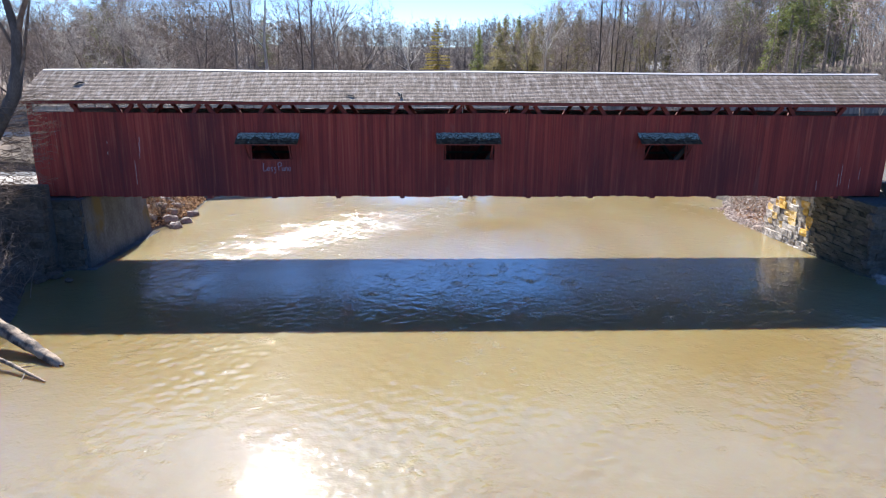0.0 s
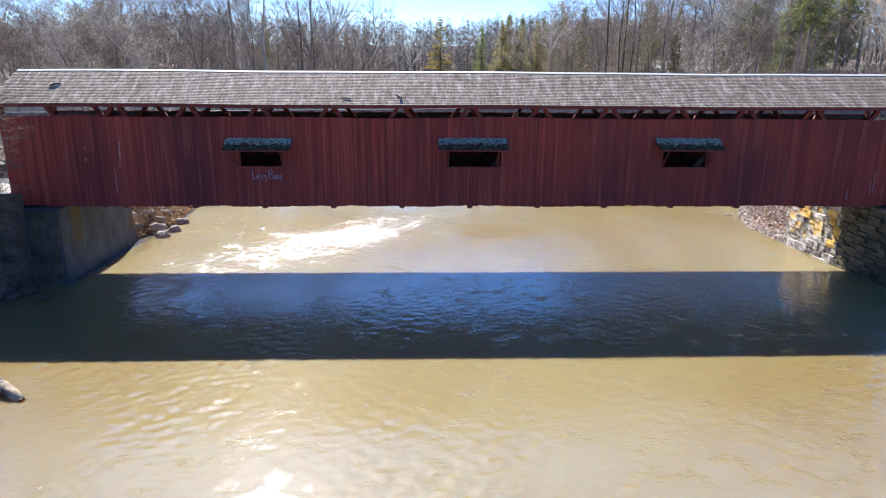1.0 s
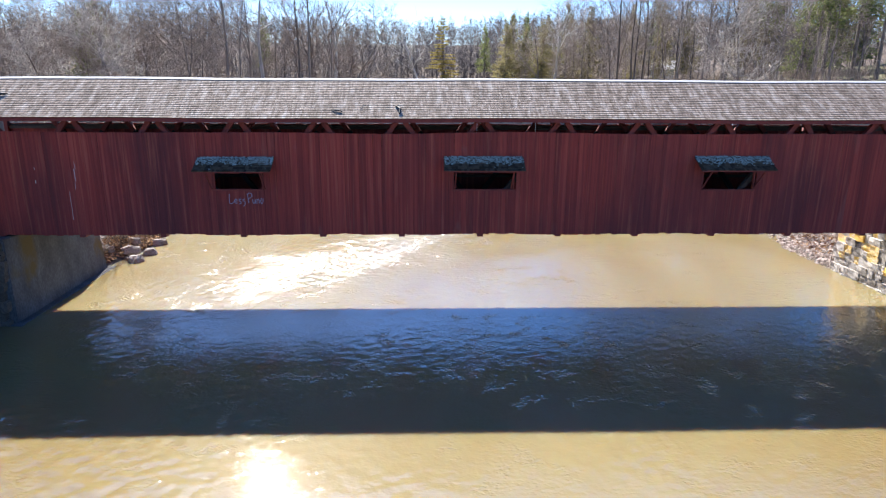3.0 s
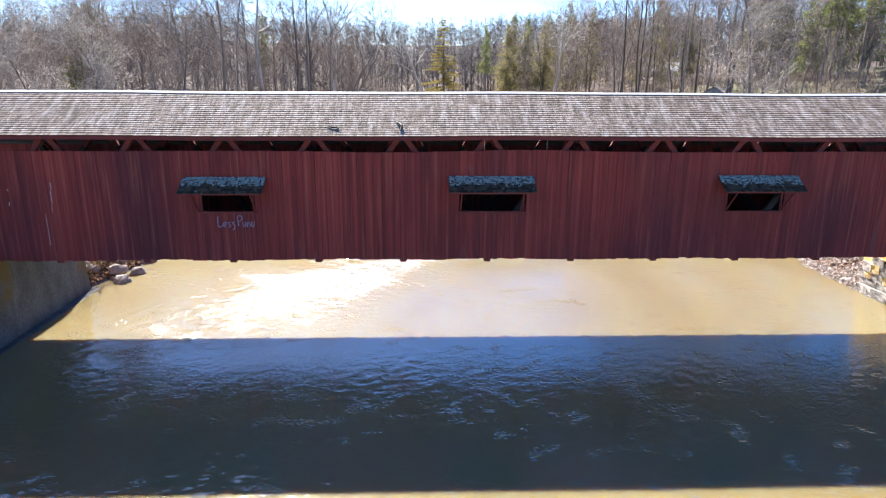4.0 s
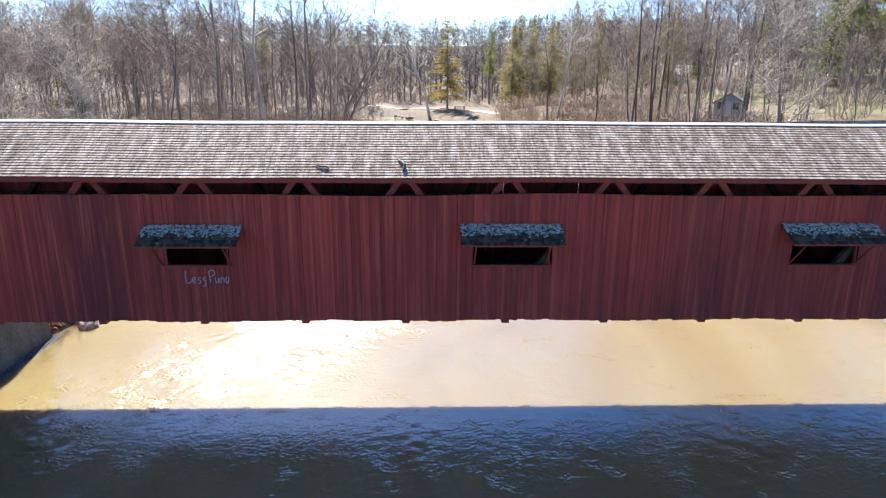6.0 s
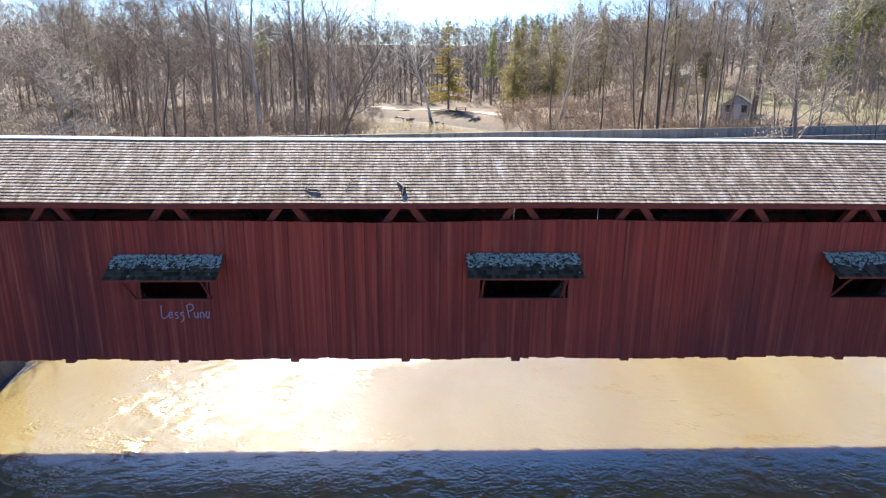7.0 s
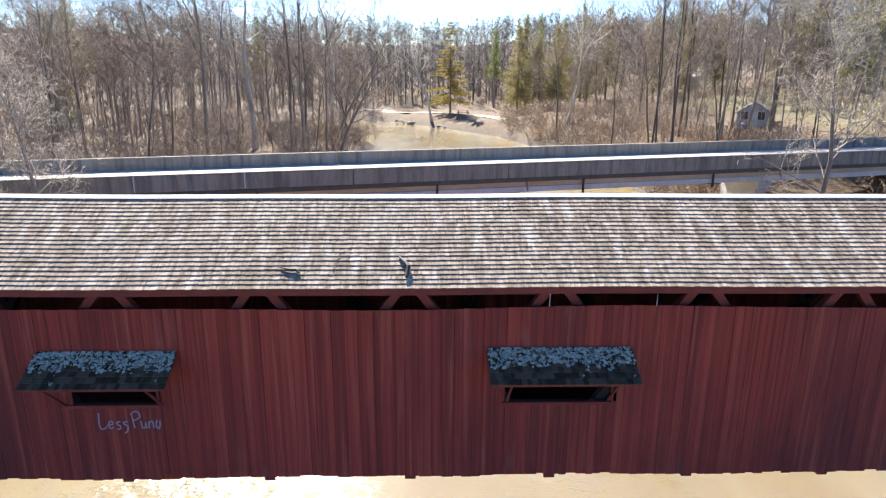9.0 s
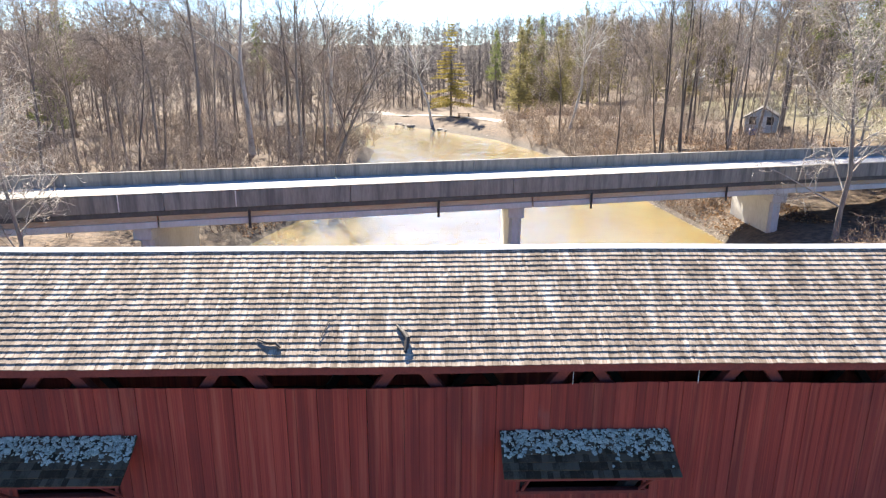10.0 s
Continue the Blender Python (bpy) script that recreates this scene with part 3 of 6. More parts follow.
def build_frame():
    for y, name in ((0.09, "wall_girt"), (WIDTH - 0.09, "wall_girt")):
        for z in (3.95, 5.45, 7.1, 7.75):
            box_part(name, BX0, BX1, y - 0.05, y + 0.05, z - 0.06, z + 0.06, DARK_WOOD, bridge)
    for y in (0.26, WIDTH - 0.26):
        box_part("top_chord", BX0, BX1, y - 0.11, y + 0.11, 8.38, 8.60, RED_BEAM, bridge, 0.01)
        box_part("bottom_chord", BX0, BX1, y - 0.11, y + 0.11, 3.80, 4.10, DARK_WOOD, bridge, 0.01)
        for x in PANEL:
            for side in (-1, 1):
                foot = x + side * 3.36
                if BX0 < foot < BX1:
                    top, low = Vector((x + side * 0.16, y, 8.38)), Vector((foot, y + 0.004 * side, 4.10))
                    split_at = top.lerp(low, 0.18)   # the brace is red down to just below the open slot, near-black from there on
                    beam_part("truss_brace", top, split_at, 0.20, 0.20, RED_BEAM, bridge)
                    beam_part("truss_brace", split_at, low, 0.20, 0.20, LOWER_BRACE, bridge)
    for x in PANEL:
        box_part("floor_beam", x - 0.13, x + 0.13, 0.03, WIDTH - 0.03, 3.55, 3.80, RED_BEAM, bridge, 0.01)
        box_part("tie_beam", x - 0.09, x + 0.09, 0.15, WIDTH - 0.15, 8.60, 8.76, DARK_WOOD, bridge, 0.01)
    y = 0.2
    while y < WIDTH - 0.4:
        box_part("floor_plank", BX0, BX1, y, y + 0.235, 4.10, 4.17, DARK_WOOD, bridge)
        y += 0.24


def build_walls():
    # shared boards, one metre long, stretched to length
    meshes = []
    for w in (0.292, 0.236, 0.178):
        bm = bmesh.new()
        box_bm(bm, -w / 2, w / 2, -0.012, 0.012, 0, 1, 0.0)
        bmesh.ops.bevel(bm, geom=[e for e in bm.edges if abs(e.verts[0].co.z - e.verts[1].co.z) > 0.5 and e.verts[0].co.y < 0], offset=0.006, segments=1, affect="EDGES")
        me = bpy.data.meshes.new("board")
        bm.to_mesh(me)
        bm.free()
        me.materials.append(RED)
        meshes.append((w, me))
    frame_bm = bmesh.new()
    box_bm(frame_bm, BX0, BX1, 0.030, 0.045, 7.80, 7.90)
    wall = part("river_wall", frame_bm, DARK_WOOD, bridge, "faded dark red vertical board wall")
    x = BX0
    rows = []
    while x < BX1 - 0.1:
        w, me = meshes[random.choices((0, 1, 2), (0.40, 0.38, 0.22))[0]]
        rows.append((x + w / 2, w, me))
        x += w + 0.0015
    for cx, w, me in rows:
        bot = WALL_BOT + random.uniform(-0.025, 0.03) + 0.02 * math.sin(cx * 0.9)
        top = WALL_TOP + 0.03 * math.sin(cx * 0.55) + sag(cx) + random.uniform(-0.006, 0.006)
        spans = [(bot, top)]
        for a, b in WINDOWS:
            if a - 0.04 < cx < b + 0.04:
                spans = [(bot, SILL), (HEAD, top)]
        for z0, z1 in spans:
            ob = new("board", me)
            ob.parent = wall
            ob.location = (cx, 0.014 + random.uniform(-0.005, 0.004), z0)
            ob.rotation_euler = (0, random.uniform(-0.002, 0.002), 0)
            ob.scale = (1, 1, z1 - z0)
    far = box_part("far_wall", BX0, BX1, WIDTH - 0.045, WIDTH - 0.030, 7.80, 7.90, DARK_WOOD, bridge, 0, "dark red board wall on the upstream side")
    for cx, w, me in rows:
        ob = new("board", me)
        ob.parent = far
        ob.location = (cx, WIDTH - 0.012, WALL_BOT + random.uniform(-0.02, 0.02))
        ob.rotation_euler = (0, 0, math.pi)
        ob.scale = (1.06, 1, WALL_TOP - WALL_BOT)
    for px in (BX0 + 0.08, BX1 - 0.08):
        for py in (0.14, WIDTH - 0.14):
            box_part("portal_post", px - 0.09, px + 0.09, py - 0.10, py + 0.10, 4.17, 8.38, RED_BEAM, bridge, 0.01)


def build_windows():
    for a, b in WINDOWS:
        fr = thing("window_frame", "", "")
        fr.parent = bridge
        box_part("sill", a - 0.06, b + 0.06, -0.035, 0.10, SILL - 0.07, SILL, RED_BEAM, fr, 0.006)
        box_part("jamb", a - 0.06, a, -0.012, 0.10, SILL, HEAD, RED_BEAM, fr, 0.006)
        box_part("jamb", b, b + 0.06, -0.012, 0.10, SILL, HEAD, RED_BEAM, fr, 0.006)
        box_part("head", a - 0.06, b + 0.06, -0.012, 0.10, HEAD, HEAD + 0.07, RED_BEAM, fr, 0.006)


def shingle_bm(bm, w, length, thick, m, lift=0.0):
    vs = [(-w / 2, 0, 0), (w / 2, 0, 0), (w / 2, length, 0), (-w / 2, length, 0),
          (-w / 2, 0, thick), (w / 2, 0, thick + lift), (w / 2, length, 0.004), (-w / 2, length, 0.004)]
    v = [bm.verts.new(m @ Vector(p)) for p in vs]
    for f in ((4, 5, 6, 7), (0, 1, 5, 4), (1, 2, 6, 5), (3, 0, 4, 7)):
        bm.faces.new([v[i] for i in f])


def build_hoods():
    """Small shingled hoods over the window openings, the upper half crusted with lichen."""
    spans = [(-10.52, -7.42, -0.04), (-0.41, 2.87, 0.0), (10.12, 13.25, 0.03)]
    top_y, top_z, out_y, out_z = -0.02, 7.00, -0.88, 6.54
    run = math.hypot(out_y - top_y, out_z - top_z)
    pitch = math.atan2(top_z - out_z, top_y - out_y)
    for a, b, dz in spans:
        hood = thing("window_hood", "", "")
        hood.parent = bridge
        bm = bmesh.new()
        base = Matrix.Translation((0, out_y, out_z + dz)) @ Matrix.Rotation(pitch, 4, "X")
        box_bm(bm, a, b, 0.02, run, -0.045, -0.022)
        bm.transform(base)
        part("hood_boards", bm, HOOD, hood)
        bm = bmesh.new()
        rows = 6
        for r in range(rows):
            x = a - 0.02
            while x < b:
                w = min(random.uniform(0.08, 0.17), b + 0.02 - x)
                if w < 0.03:
                    break
                m = base @ Matrix.Translation((x + w / 2, -0.03 + r * (run / rows), -0.02)) @ Matrix.Rotation(-0.03 + random.uniform(-0.012, 0.012), 4, "X")
                shingle_bm(bm, w - 0.004, run / rows + 0.06, 0.022 + random.uniform(0, 0.01), m)
                x += w
        tagged(part("hood_shingles", bm, HOOD, hood, "dark weathered hood shingles"), kind="stuff")
        bm = bmesh.new()
        n = 0
        while n < 950:
            u, v = random.uniform(a, b), random.betavariate(3.0, 1.25)
            edge = 0.44 + 0.09 * math.sin(u * 5.1) + 0.06 * math.sin(u * 13.0)
            if v < edge and random.random() > 0.05:
                n += 0.1
                continue
            rad = random.choice((0.014, 0.02, 0.028, 0.045)) * random.uniform(0.8, 1.2)
            c = base @ Vector((u, v * run, 0.012))
            ring = []
            for k in range(7):
                ang = 2 * math.pi * k / 7
                rr = rad * random.uniform(0.45, 1.35)
                ring.append(bm.verts.new(base @ Vector((min(max(u + math.cos(ang) * rr, a - 0.02), b + 0.02), min(v * run + math.sin(ang) * rr, run + 0.01), 0.006 + random.uniform(0, 0.006)))))
            mid = bm.verts.new(c + Vector((0, -0.006, 0.012)))
            for k in range(7):
                bm.faces.new((ring[k], ring[(k + 1) % 7], mid))
            n += 1
        tagged(part("lichen_crust", bm, LICHEN, hood, "pale blue-grey lichen crust"), kind="stuff")
        box_part("hood_fascia", a + 0.03, b - 0.03, out_y - 0.002, out_y + 0.022, out_z + dz - 0.085, out_z + dz - 0.028, RED_BEAM, hood, 0.004)
        for x in (a + 0.47, b - 0.45):
            beam_part("bracket", (x, -0.03, SILL + 0.04 + dz), (x, out_y + 0.05, out_z + dz - 0.06), 0.055, 0.055, RED_BEAM, hood)


def build_roof():
    half = WIDTH / 2
    slope = math.atan2(RIDGE_Z - EAVE_Z, half - EAVE_Y)
    run = math.hypot(RIDGE_Z - EAVE_Z, half - EAVE_Y)
    x0, x1 = BX0 - 0.15, BX1 + 0.35
    bm = bmesh.new()
    for side in (0, 1):
        prev = None
        n = 60
        for i in range(n + 1):
            x = x0 + (x1 - x0) * i / n
            dz = sag(x) - 0.02
            ye, yr = (EAVE_Y + 0.02, half) if side == 0 else (WIDTH - EAVE_Y - 0.02, half)
            ring = [bm.verts.new((x, ye, EAVE_Z + dz)), bm.verts.new((x, yr, RIDGE_Z + dz)), bm.verts.new((x, yr, RIDGE_Z + dz - 0.035)), bm.verts.new((x, ye, EAVE_Z + dz - 0.035))]
            if prev:
                for k in range(4):
                    bm.faces.new((prev[k], prev[(k + 1) % 4], ring[(k + 1) % 4], ring[k]))
            prev = ring
    bmesh.ops.recalc_face_normals(bm, faces=bm.faces)
    roof = part("roof", bm, DARK_WOOD, bridge, "weathered grey shingle roof")
    # rafters
    x = x0 + 0.3
    while x < x1:
        for side in (0, 1):
            ye = EAVE_Y + 0.05 if side == 0 else WIDTH - EAVE_Y - 0.05
            a, b = Vector((x, ye, EAVE_Z - 0.13)), Vector((x, half, RIDGE_Z - 0.12))
            d = (b - a)
            bm = bmesh.new()
            box_bm(bm, -0.03, 0.03, 0, d.length, -0.06, 0.06)
            bm.transform(Matrix.Translation(a) @ Vector((0, 1, 0)).rotation_difference(d.normalized()).to_matrix().to_4x4())
            part("rafter", bm, DARK_WOOD, roof)
        x += 0.84
    for y in (EAVE_Y + 0.012, WIDTH - EAVE_Y - 0.012):
        bm = bmesh.new()
        box_bm(bm, x0, x1, y - 0.014, y + 0.014, EAVE_Z - 0.165, EAVE_Z - 0.022)
        bmesh.ops.subdivide_edges(bm, edges=[e for e in bm.edges if abs(e.verts[0].co.x - e.verts[1].co.x) > 1], cuts=40)
        for v in bm.verts:
            v.co.z += sag(v.co.x)
        part("eave_fascia", bm, RED_BEAM, roof, "dark red eave board")
    for i in range(20):
        xa, xb = x0 + (x1 - x0) * i / 20, x0 + (x1 - x0) * (i + 1) / 20 - 0.003
        for sgn in (-1, 1):
            bm = bmesh.new()
            box_bm(bm, xa, xb, 0 if sgn > 0 else -0.16, 0.16 if sgn > 0 else 0, 0, 0.012)
            bmesh.ops.subdivide_edges(bm, edges=[e for e in bm.edges if abs(e.verts[0].co.x - e.verts[1].co.x) > 1], cuts=3)
            bm.transform(Matrix.Translation((0, half, RIDGE_Z + 0.034 + random.uniform(-0.002, 0.002))) @ Matrix.Rotation(-sgn * (slope - 0.05), 4, "X"))
            for v in bm.verts:
                v.co.z += sag(v.co.x)
            part("ridge_board", bm, RIDGE, roof, "pale ridge board")
    # shingles: courses from eave to ridge; a middle stretch as single pieces, the rest joined
    courses = 22
    step = run / courses
    sizes = []
    for w in (0.08, 0.115, 0.155):
        b2 = bmesh.new()
        shingle_bm(b2, w - 0.005, step + 0.07, 0.018, Matrix.Identity(4))
        me = bpy.data.meshes.new("shingle")
        b2.to_mesh(me)
        b2.free()
        me.materials.append(SHINGLE_PIECE)
        sizes.append((w, me))
    V, F, pieces = [], [], []
    for side in (0, 1):
        for r in range(courses):
            x = x0 - random.uniform(0, 0.1)
            wob = random.uniform(-0.008, 0.008)
            while x < x1:
                w, me = random.choice(sizes)
                cx = x + w / 2
                up = -0.04 + r * step + wob + random.uniform(-0.007, 0.007)
                lift = random.uniform(0, 0.010) if random.random() < 0.93 else random.uniform(0.012, 0.035)
                m = (Matrix.Translation((cx, EAVE_Y, EAVE_Z + sag(cx) + 0.004)) @ Matrix.Rotation(slope, 4, "X")
                     @ Matrix.Translation((0, up, 0.016)) @ Matrix.Rotation(-0.062 - lift, 4, "X") @ Matrix.Rotation(random.uniform(-0.02, 0.02), 4, "Z"))
                if side:
                    m = Matrix.Translation((cx * 2, WIDTH, 0)) @ Matrix.Rotation(math.pi, 4, "Z") @ m
                if side == 0 and -2.95 < cx < -1.55:
                    pieces.append((me, m))
                else:
                    k = len(V)
                    L, t = step + 0.07, 0.018
                    ww = (w - 0.005) / 2
                    tw = random.uniform(-0.004, 0.004)
                    V.extend(m @ Vector(p) for p in ((-ww, 0, 0), (ww, 0, 0), (ww, L, 0), (-ww, L, 0), (-ww, 0, t + tw), (ww, 0, t - tw), (ww, L, 0.004), (-ww, L, 0.004)))
                    F.extend(((k + 4, k + 5, k + 6, k + 7), (k, k + 1, k + 5, k + 4), (k + 1, k + 2, k + 6, k + 5), (k + 3, k, k + 4, k + 7)))
                x += w
    rest = new("shingles", mesh_from_arrays("shingles", [tuple(v) for v in V], F, SHINGLE, False))
    rest.parent = roof
    tagged(rest, kind="stuff")
    return roof, pieces, slope


build_frame()
build_windows()
build_hoods()
ROOF, SHINGLE_PIECES, ROOF_SLOPE = build_roof()


def roof_point(x, y, lift=0.03):
    return Vector((x, y, EAVE_Z + sag(x) + (y - EAVE_Y) * math.tan(ROOF_SLOPE) + lift))


def debris(name, points, label):
    """A fallen, broken branch that lies on the shingles."""
    segs = []
    for (xa, ya, ra), (xb, yb, rb) in zip(points, points[1:]):
        a, b = roof_point(xa, ya, 0.05 + ra), roof_point(xb, yb, 0.05 + rb)
        segs.append((*a, *b, ra, rb))
    v, q = tubes(segs, 5)
    ob = new(name, mesh_from_arrays(name, v, q, PIPE_DARK))
    tagged(ob, label, "branch", "branches on the roof")


debris("fallen_branch", [(-2.42, 0.42, 0.02), (-2.28, 0.22, 0.05), (-2.20, 0.08, 0.06), (-2.24, -0.16, 0.03)], "dark broken branch lying on the shingle roof")
debris("fallen_branch", [(-5.02, 0.14, 0.012), (-4.82, 0.05, 0.028), (-4.66, 0.04, 0.032), (-4.56, -0.04, 0.02)], "short dark branch lying near the eave")
debris("fallen_branch", [(-18.9, 0.86, 0.02), (-18.65, 1.02, 0.06), (-18.42, 1.10, 0.02)], "dark bark scrap lying on the shingle roof")
debris("fallen_branch", [(-3.72, 0.55, 0.008), (-3.80, 0.30, 0.010), (-3.86, 0.10, 0.008)], "thin twig lying on the shingle roof")


def flat_stroke(bm, x0, z0, x1, z1, w, y=-0.008):
    d = Vector((x1 - x0, 0, z1 - z0))
    n = Vector((-d.z, 0, d.x)).normalized() * w / 2
    a, b = Vector((x0, y, z0)), Vector((x1, y, z1))
    v = [bm.verts.new(p) for p in (a - n, b - n, b + n, a + n)]
    v += [bm.verts.new(p.co + Vector((0, 0.004, 0))) for p in v]
    for f in ((0, 1, 2, 3), (4, 7, 6, 5), (0, 4, 5, 1), (1, 5, 6, 2), (2, 6, 7, 3), (3, 7, 4, 0)):
        bm.faces.new([v[i] for i in f])


SCRAWL = (   # pen strokes of the sprayed tag, letter by letter: start and width in metres, then points in tenths of that width and of a small letter
    (0.00, 0.17, ((1, 22), (0, 12), (0, 2), (3, -1), (8, 1), (10, 4))),
    (0.20, 0.14, ((0, 5), (8, 6), (8, 10), (3, 10), (0, 5), (3, 0), (9, 2))),
    (0.38, 0.12, ((9, 10), (2, 9), (2, 6), (8, 4), (8, 0), (1, -1))),
    (0.53, 0.13, ((9, 10), (2, 9), (3, 6), (9, 4), (8, -3), (2, -7))),
    (0.76, 0.05, ((0, 22), (5, 8), (8, 1))),
    (0.74, 0.21, ((0, 19), (4, 24), (9, 23), (10, 16), (5, 12), (2, 12))),
    (0.96, 0.12, ((0, 10), (1, 2), (4, 0), (8, 3), (9, 10), (10, 0))),
    (1.13, 0.12, ((0, 0), (1, 10), (3, 9), (8, 10), (9, 4), (9, 0))),
    (1.29, 0.12, ((3, 12), (0, 4), (4, -1), (8, 3), (9, 11))),
)


def build_marks():
    """Sprayed scrawl under a window, and white drips down the boards."""
    for at, w, pts in SCRAWL:
        bm = bmesh.new()
        for (u0, v0), (u1, v1) in zip(pts, pts[1:]):
            flat_stroke(bm, -9.38 + at + w * u0 / 10, 5.01 + 0.0185 * v0, -9.38 + at + w * u1 / 10, 5.01 + 0.0185 * v1, 0.030)
        part("spray_stroke", bm, GRAFFITI, bridge, "grey-lilac sprayed stroke on the boards")
    for x, za, zb, w in ((-15.56, 6.75, 6.45, 0.015), (-15.60, 6.45, 5.95, 0.022), (-15.62, 5.90, 5.6, 0.012), (-17.2, 6.0, 5.85, 0.025), (-17.2, 6.5, 6.42, 0.02), (-15.9, 5.5, 4.3, 0.012),
                         (21.40, 5.4, 4.3, 0.014), (21.25, 4.9, 4.2, 0.012), (21.9, 4.6, 4.1, 0.012), (22.4, 5.2, 4.6, 0.010), (20.1, 4.5, 4.0, 0.012)):
        bm = bmesh.new()
        flat_stroke(bm, x, za, x + random.uniform(-0.04, 0.04), zb, w)
        part("white_drip", bm, WHITEDRIP, bridge, "white bird-dropping streak")


build_marks()
for x in (0.93, 3.33):
    bm = bmesh.new()
    bmesh.ops.create_cone(bm, cap_ends=True, segments=6, radius1=0.007, radius2=0.007, depth=0.36)
    bm.transform(Matrix.Translation((x, -0.10, 8.20)))
    part("hanging_wire", bm, PIPE_PALE, bridge, "thin pale wire under the eave")


# ---- abutments of the covered bridge ----
def build_left_abutment():
    ab = thing("abutment", "smooth grey concrete abutment with rusty stains under the bridge end", "abutment", "abutments", kind="structure")
    bm = bmesh.new()
    # battered block: wider at the foot
    f = [(-18.35, -0.9, -1.2), (-18.35, 7.4, -1.2), (-27, 7.4, -1.2), (-27, -0.9, -1.2)]
    t = [(-18.62, -0.55, 3.60), (-18.62, 7.05, 3.60), (-27, 7.05, 3.60), (-27, -0.55, 3.60)]
    v = [bm.verts.new(p) for p in f + t]
    for q in ((0, 1, 5, 4), (1, 2, 6, 5), (2, 3, 7, 6), (3, 0, 4, 7), (4, 5, 6, 7)):
        bm.faces.new([v[i] for i in q])
    bmesh.ops.recalc_face_normals(bm, faces=bm.faces)
    bmesh.ops.bevel(bm, geom=[e for e in bm.edges if not e.is_boundary], offset=0.05, segments=2, affect="EDGES")
    part("body", bm, CONCRETE, ab)
    box_part("footing", -27.5, -18.05, -1.15, 7.65, -1.4, 0.03, CONCRETE, ab, 0.06)
    box_part("backwall", -27, -20.95, -0.55, 5.6, 3.60, 4.12, CONCRETE, ab, 0.03)
    return ab


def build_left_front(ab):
    """Courses that face the lower river, in front of the concrete, coloured dark for the shade there."""
    front = part("front_face", bm_plate(-22.4, -18.9, -0.72, -0.60, 3.50, 3.58), STONE_DARK, ab, "weathered stone courses, toned dark for the shaded front")
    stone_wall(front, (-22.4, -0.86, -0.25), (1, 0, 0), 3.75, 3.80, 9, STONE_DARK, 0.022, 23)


def stone_wall(parent, origin, along, length, height, rows, mat, batter=0.04, seed=3, stained=None):
    """Courses of squared stones on a wall face: shared meshes, uneven faces."""
    rnd = random.Random(seed)
    protos = []
    for k in range(6):
        bm = bmesh.new()
        vs = box_bm(bm, -0.5, 0.5, -0.5, 0.5, -0.5, 0.5)
        bmesh.ops.subdivide_edges(bm, edges=bm.edges[:], cuts=1, use_grid_fill=True)
        for v in bm.verts:
            v.co *= 1 - 0.10 * (abs(v.co.x) > 0.4 and abs(v.co.z) > 0.4)
            v.co += Vector((rnd.uniform(-0.035, 0.035), rnd.uniform(-0.09, 0.09), rnd.uniform(-0.04, 0.04)))
        me = bpy.data.meshes.new("stone")
        bm.to_mesh(me)
        bm.free()
        me.materials.append(mat)
        protos.append(me)
    ochre = []
    for me in protos[:3] if stained else []:
        alt = me.copy()
        alt.materials[0] = stained
        ochre.append(alt)
    a = Vector(along).normalized()
    o = Vector(origin)
    ang = math.atan2(a.y, a.x)
    normal = Vector((a.y, -a.x, 0))
    h = height / rows
    for r in range(rows):
        s = -rnd.uniform(0, 0.3)
        while s < length:
            w = rnd.uniform(0.35, 0.85)
            w = min(w, length - s + 0.05)
            if w < 0.15:
                break
            c = o + a * (s + w / 2) + Vector((0, 0, (r + 0.5) * h)) - normal * (r * batter * h * 4) + normal * rnd.uniform(-0.05, 0.08)
            ob = new("stone", rnd.choice(protos))
            ob.parent = parent
            ob.location = c
            ob.rotation_euler = (rnd.uniform(-0.03, 0.03), rnd.uniform(-0.02, 0.02), ang + rnd.uniform(-0.03, 0.03))
            ob.scale = (w + 0.06, 0.46, h * rnd.uniform(1.04, 1.18))
            if ochre and c.y > 2.2 and 3 <= r <= rows - 3 and rnd.random() < 0.48:
                ob.data = rnd.choice(ochre)
            s += w


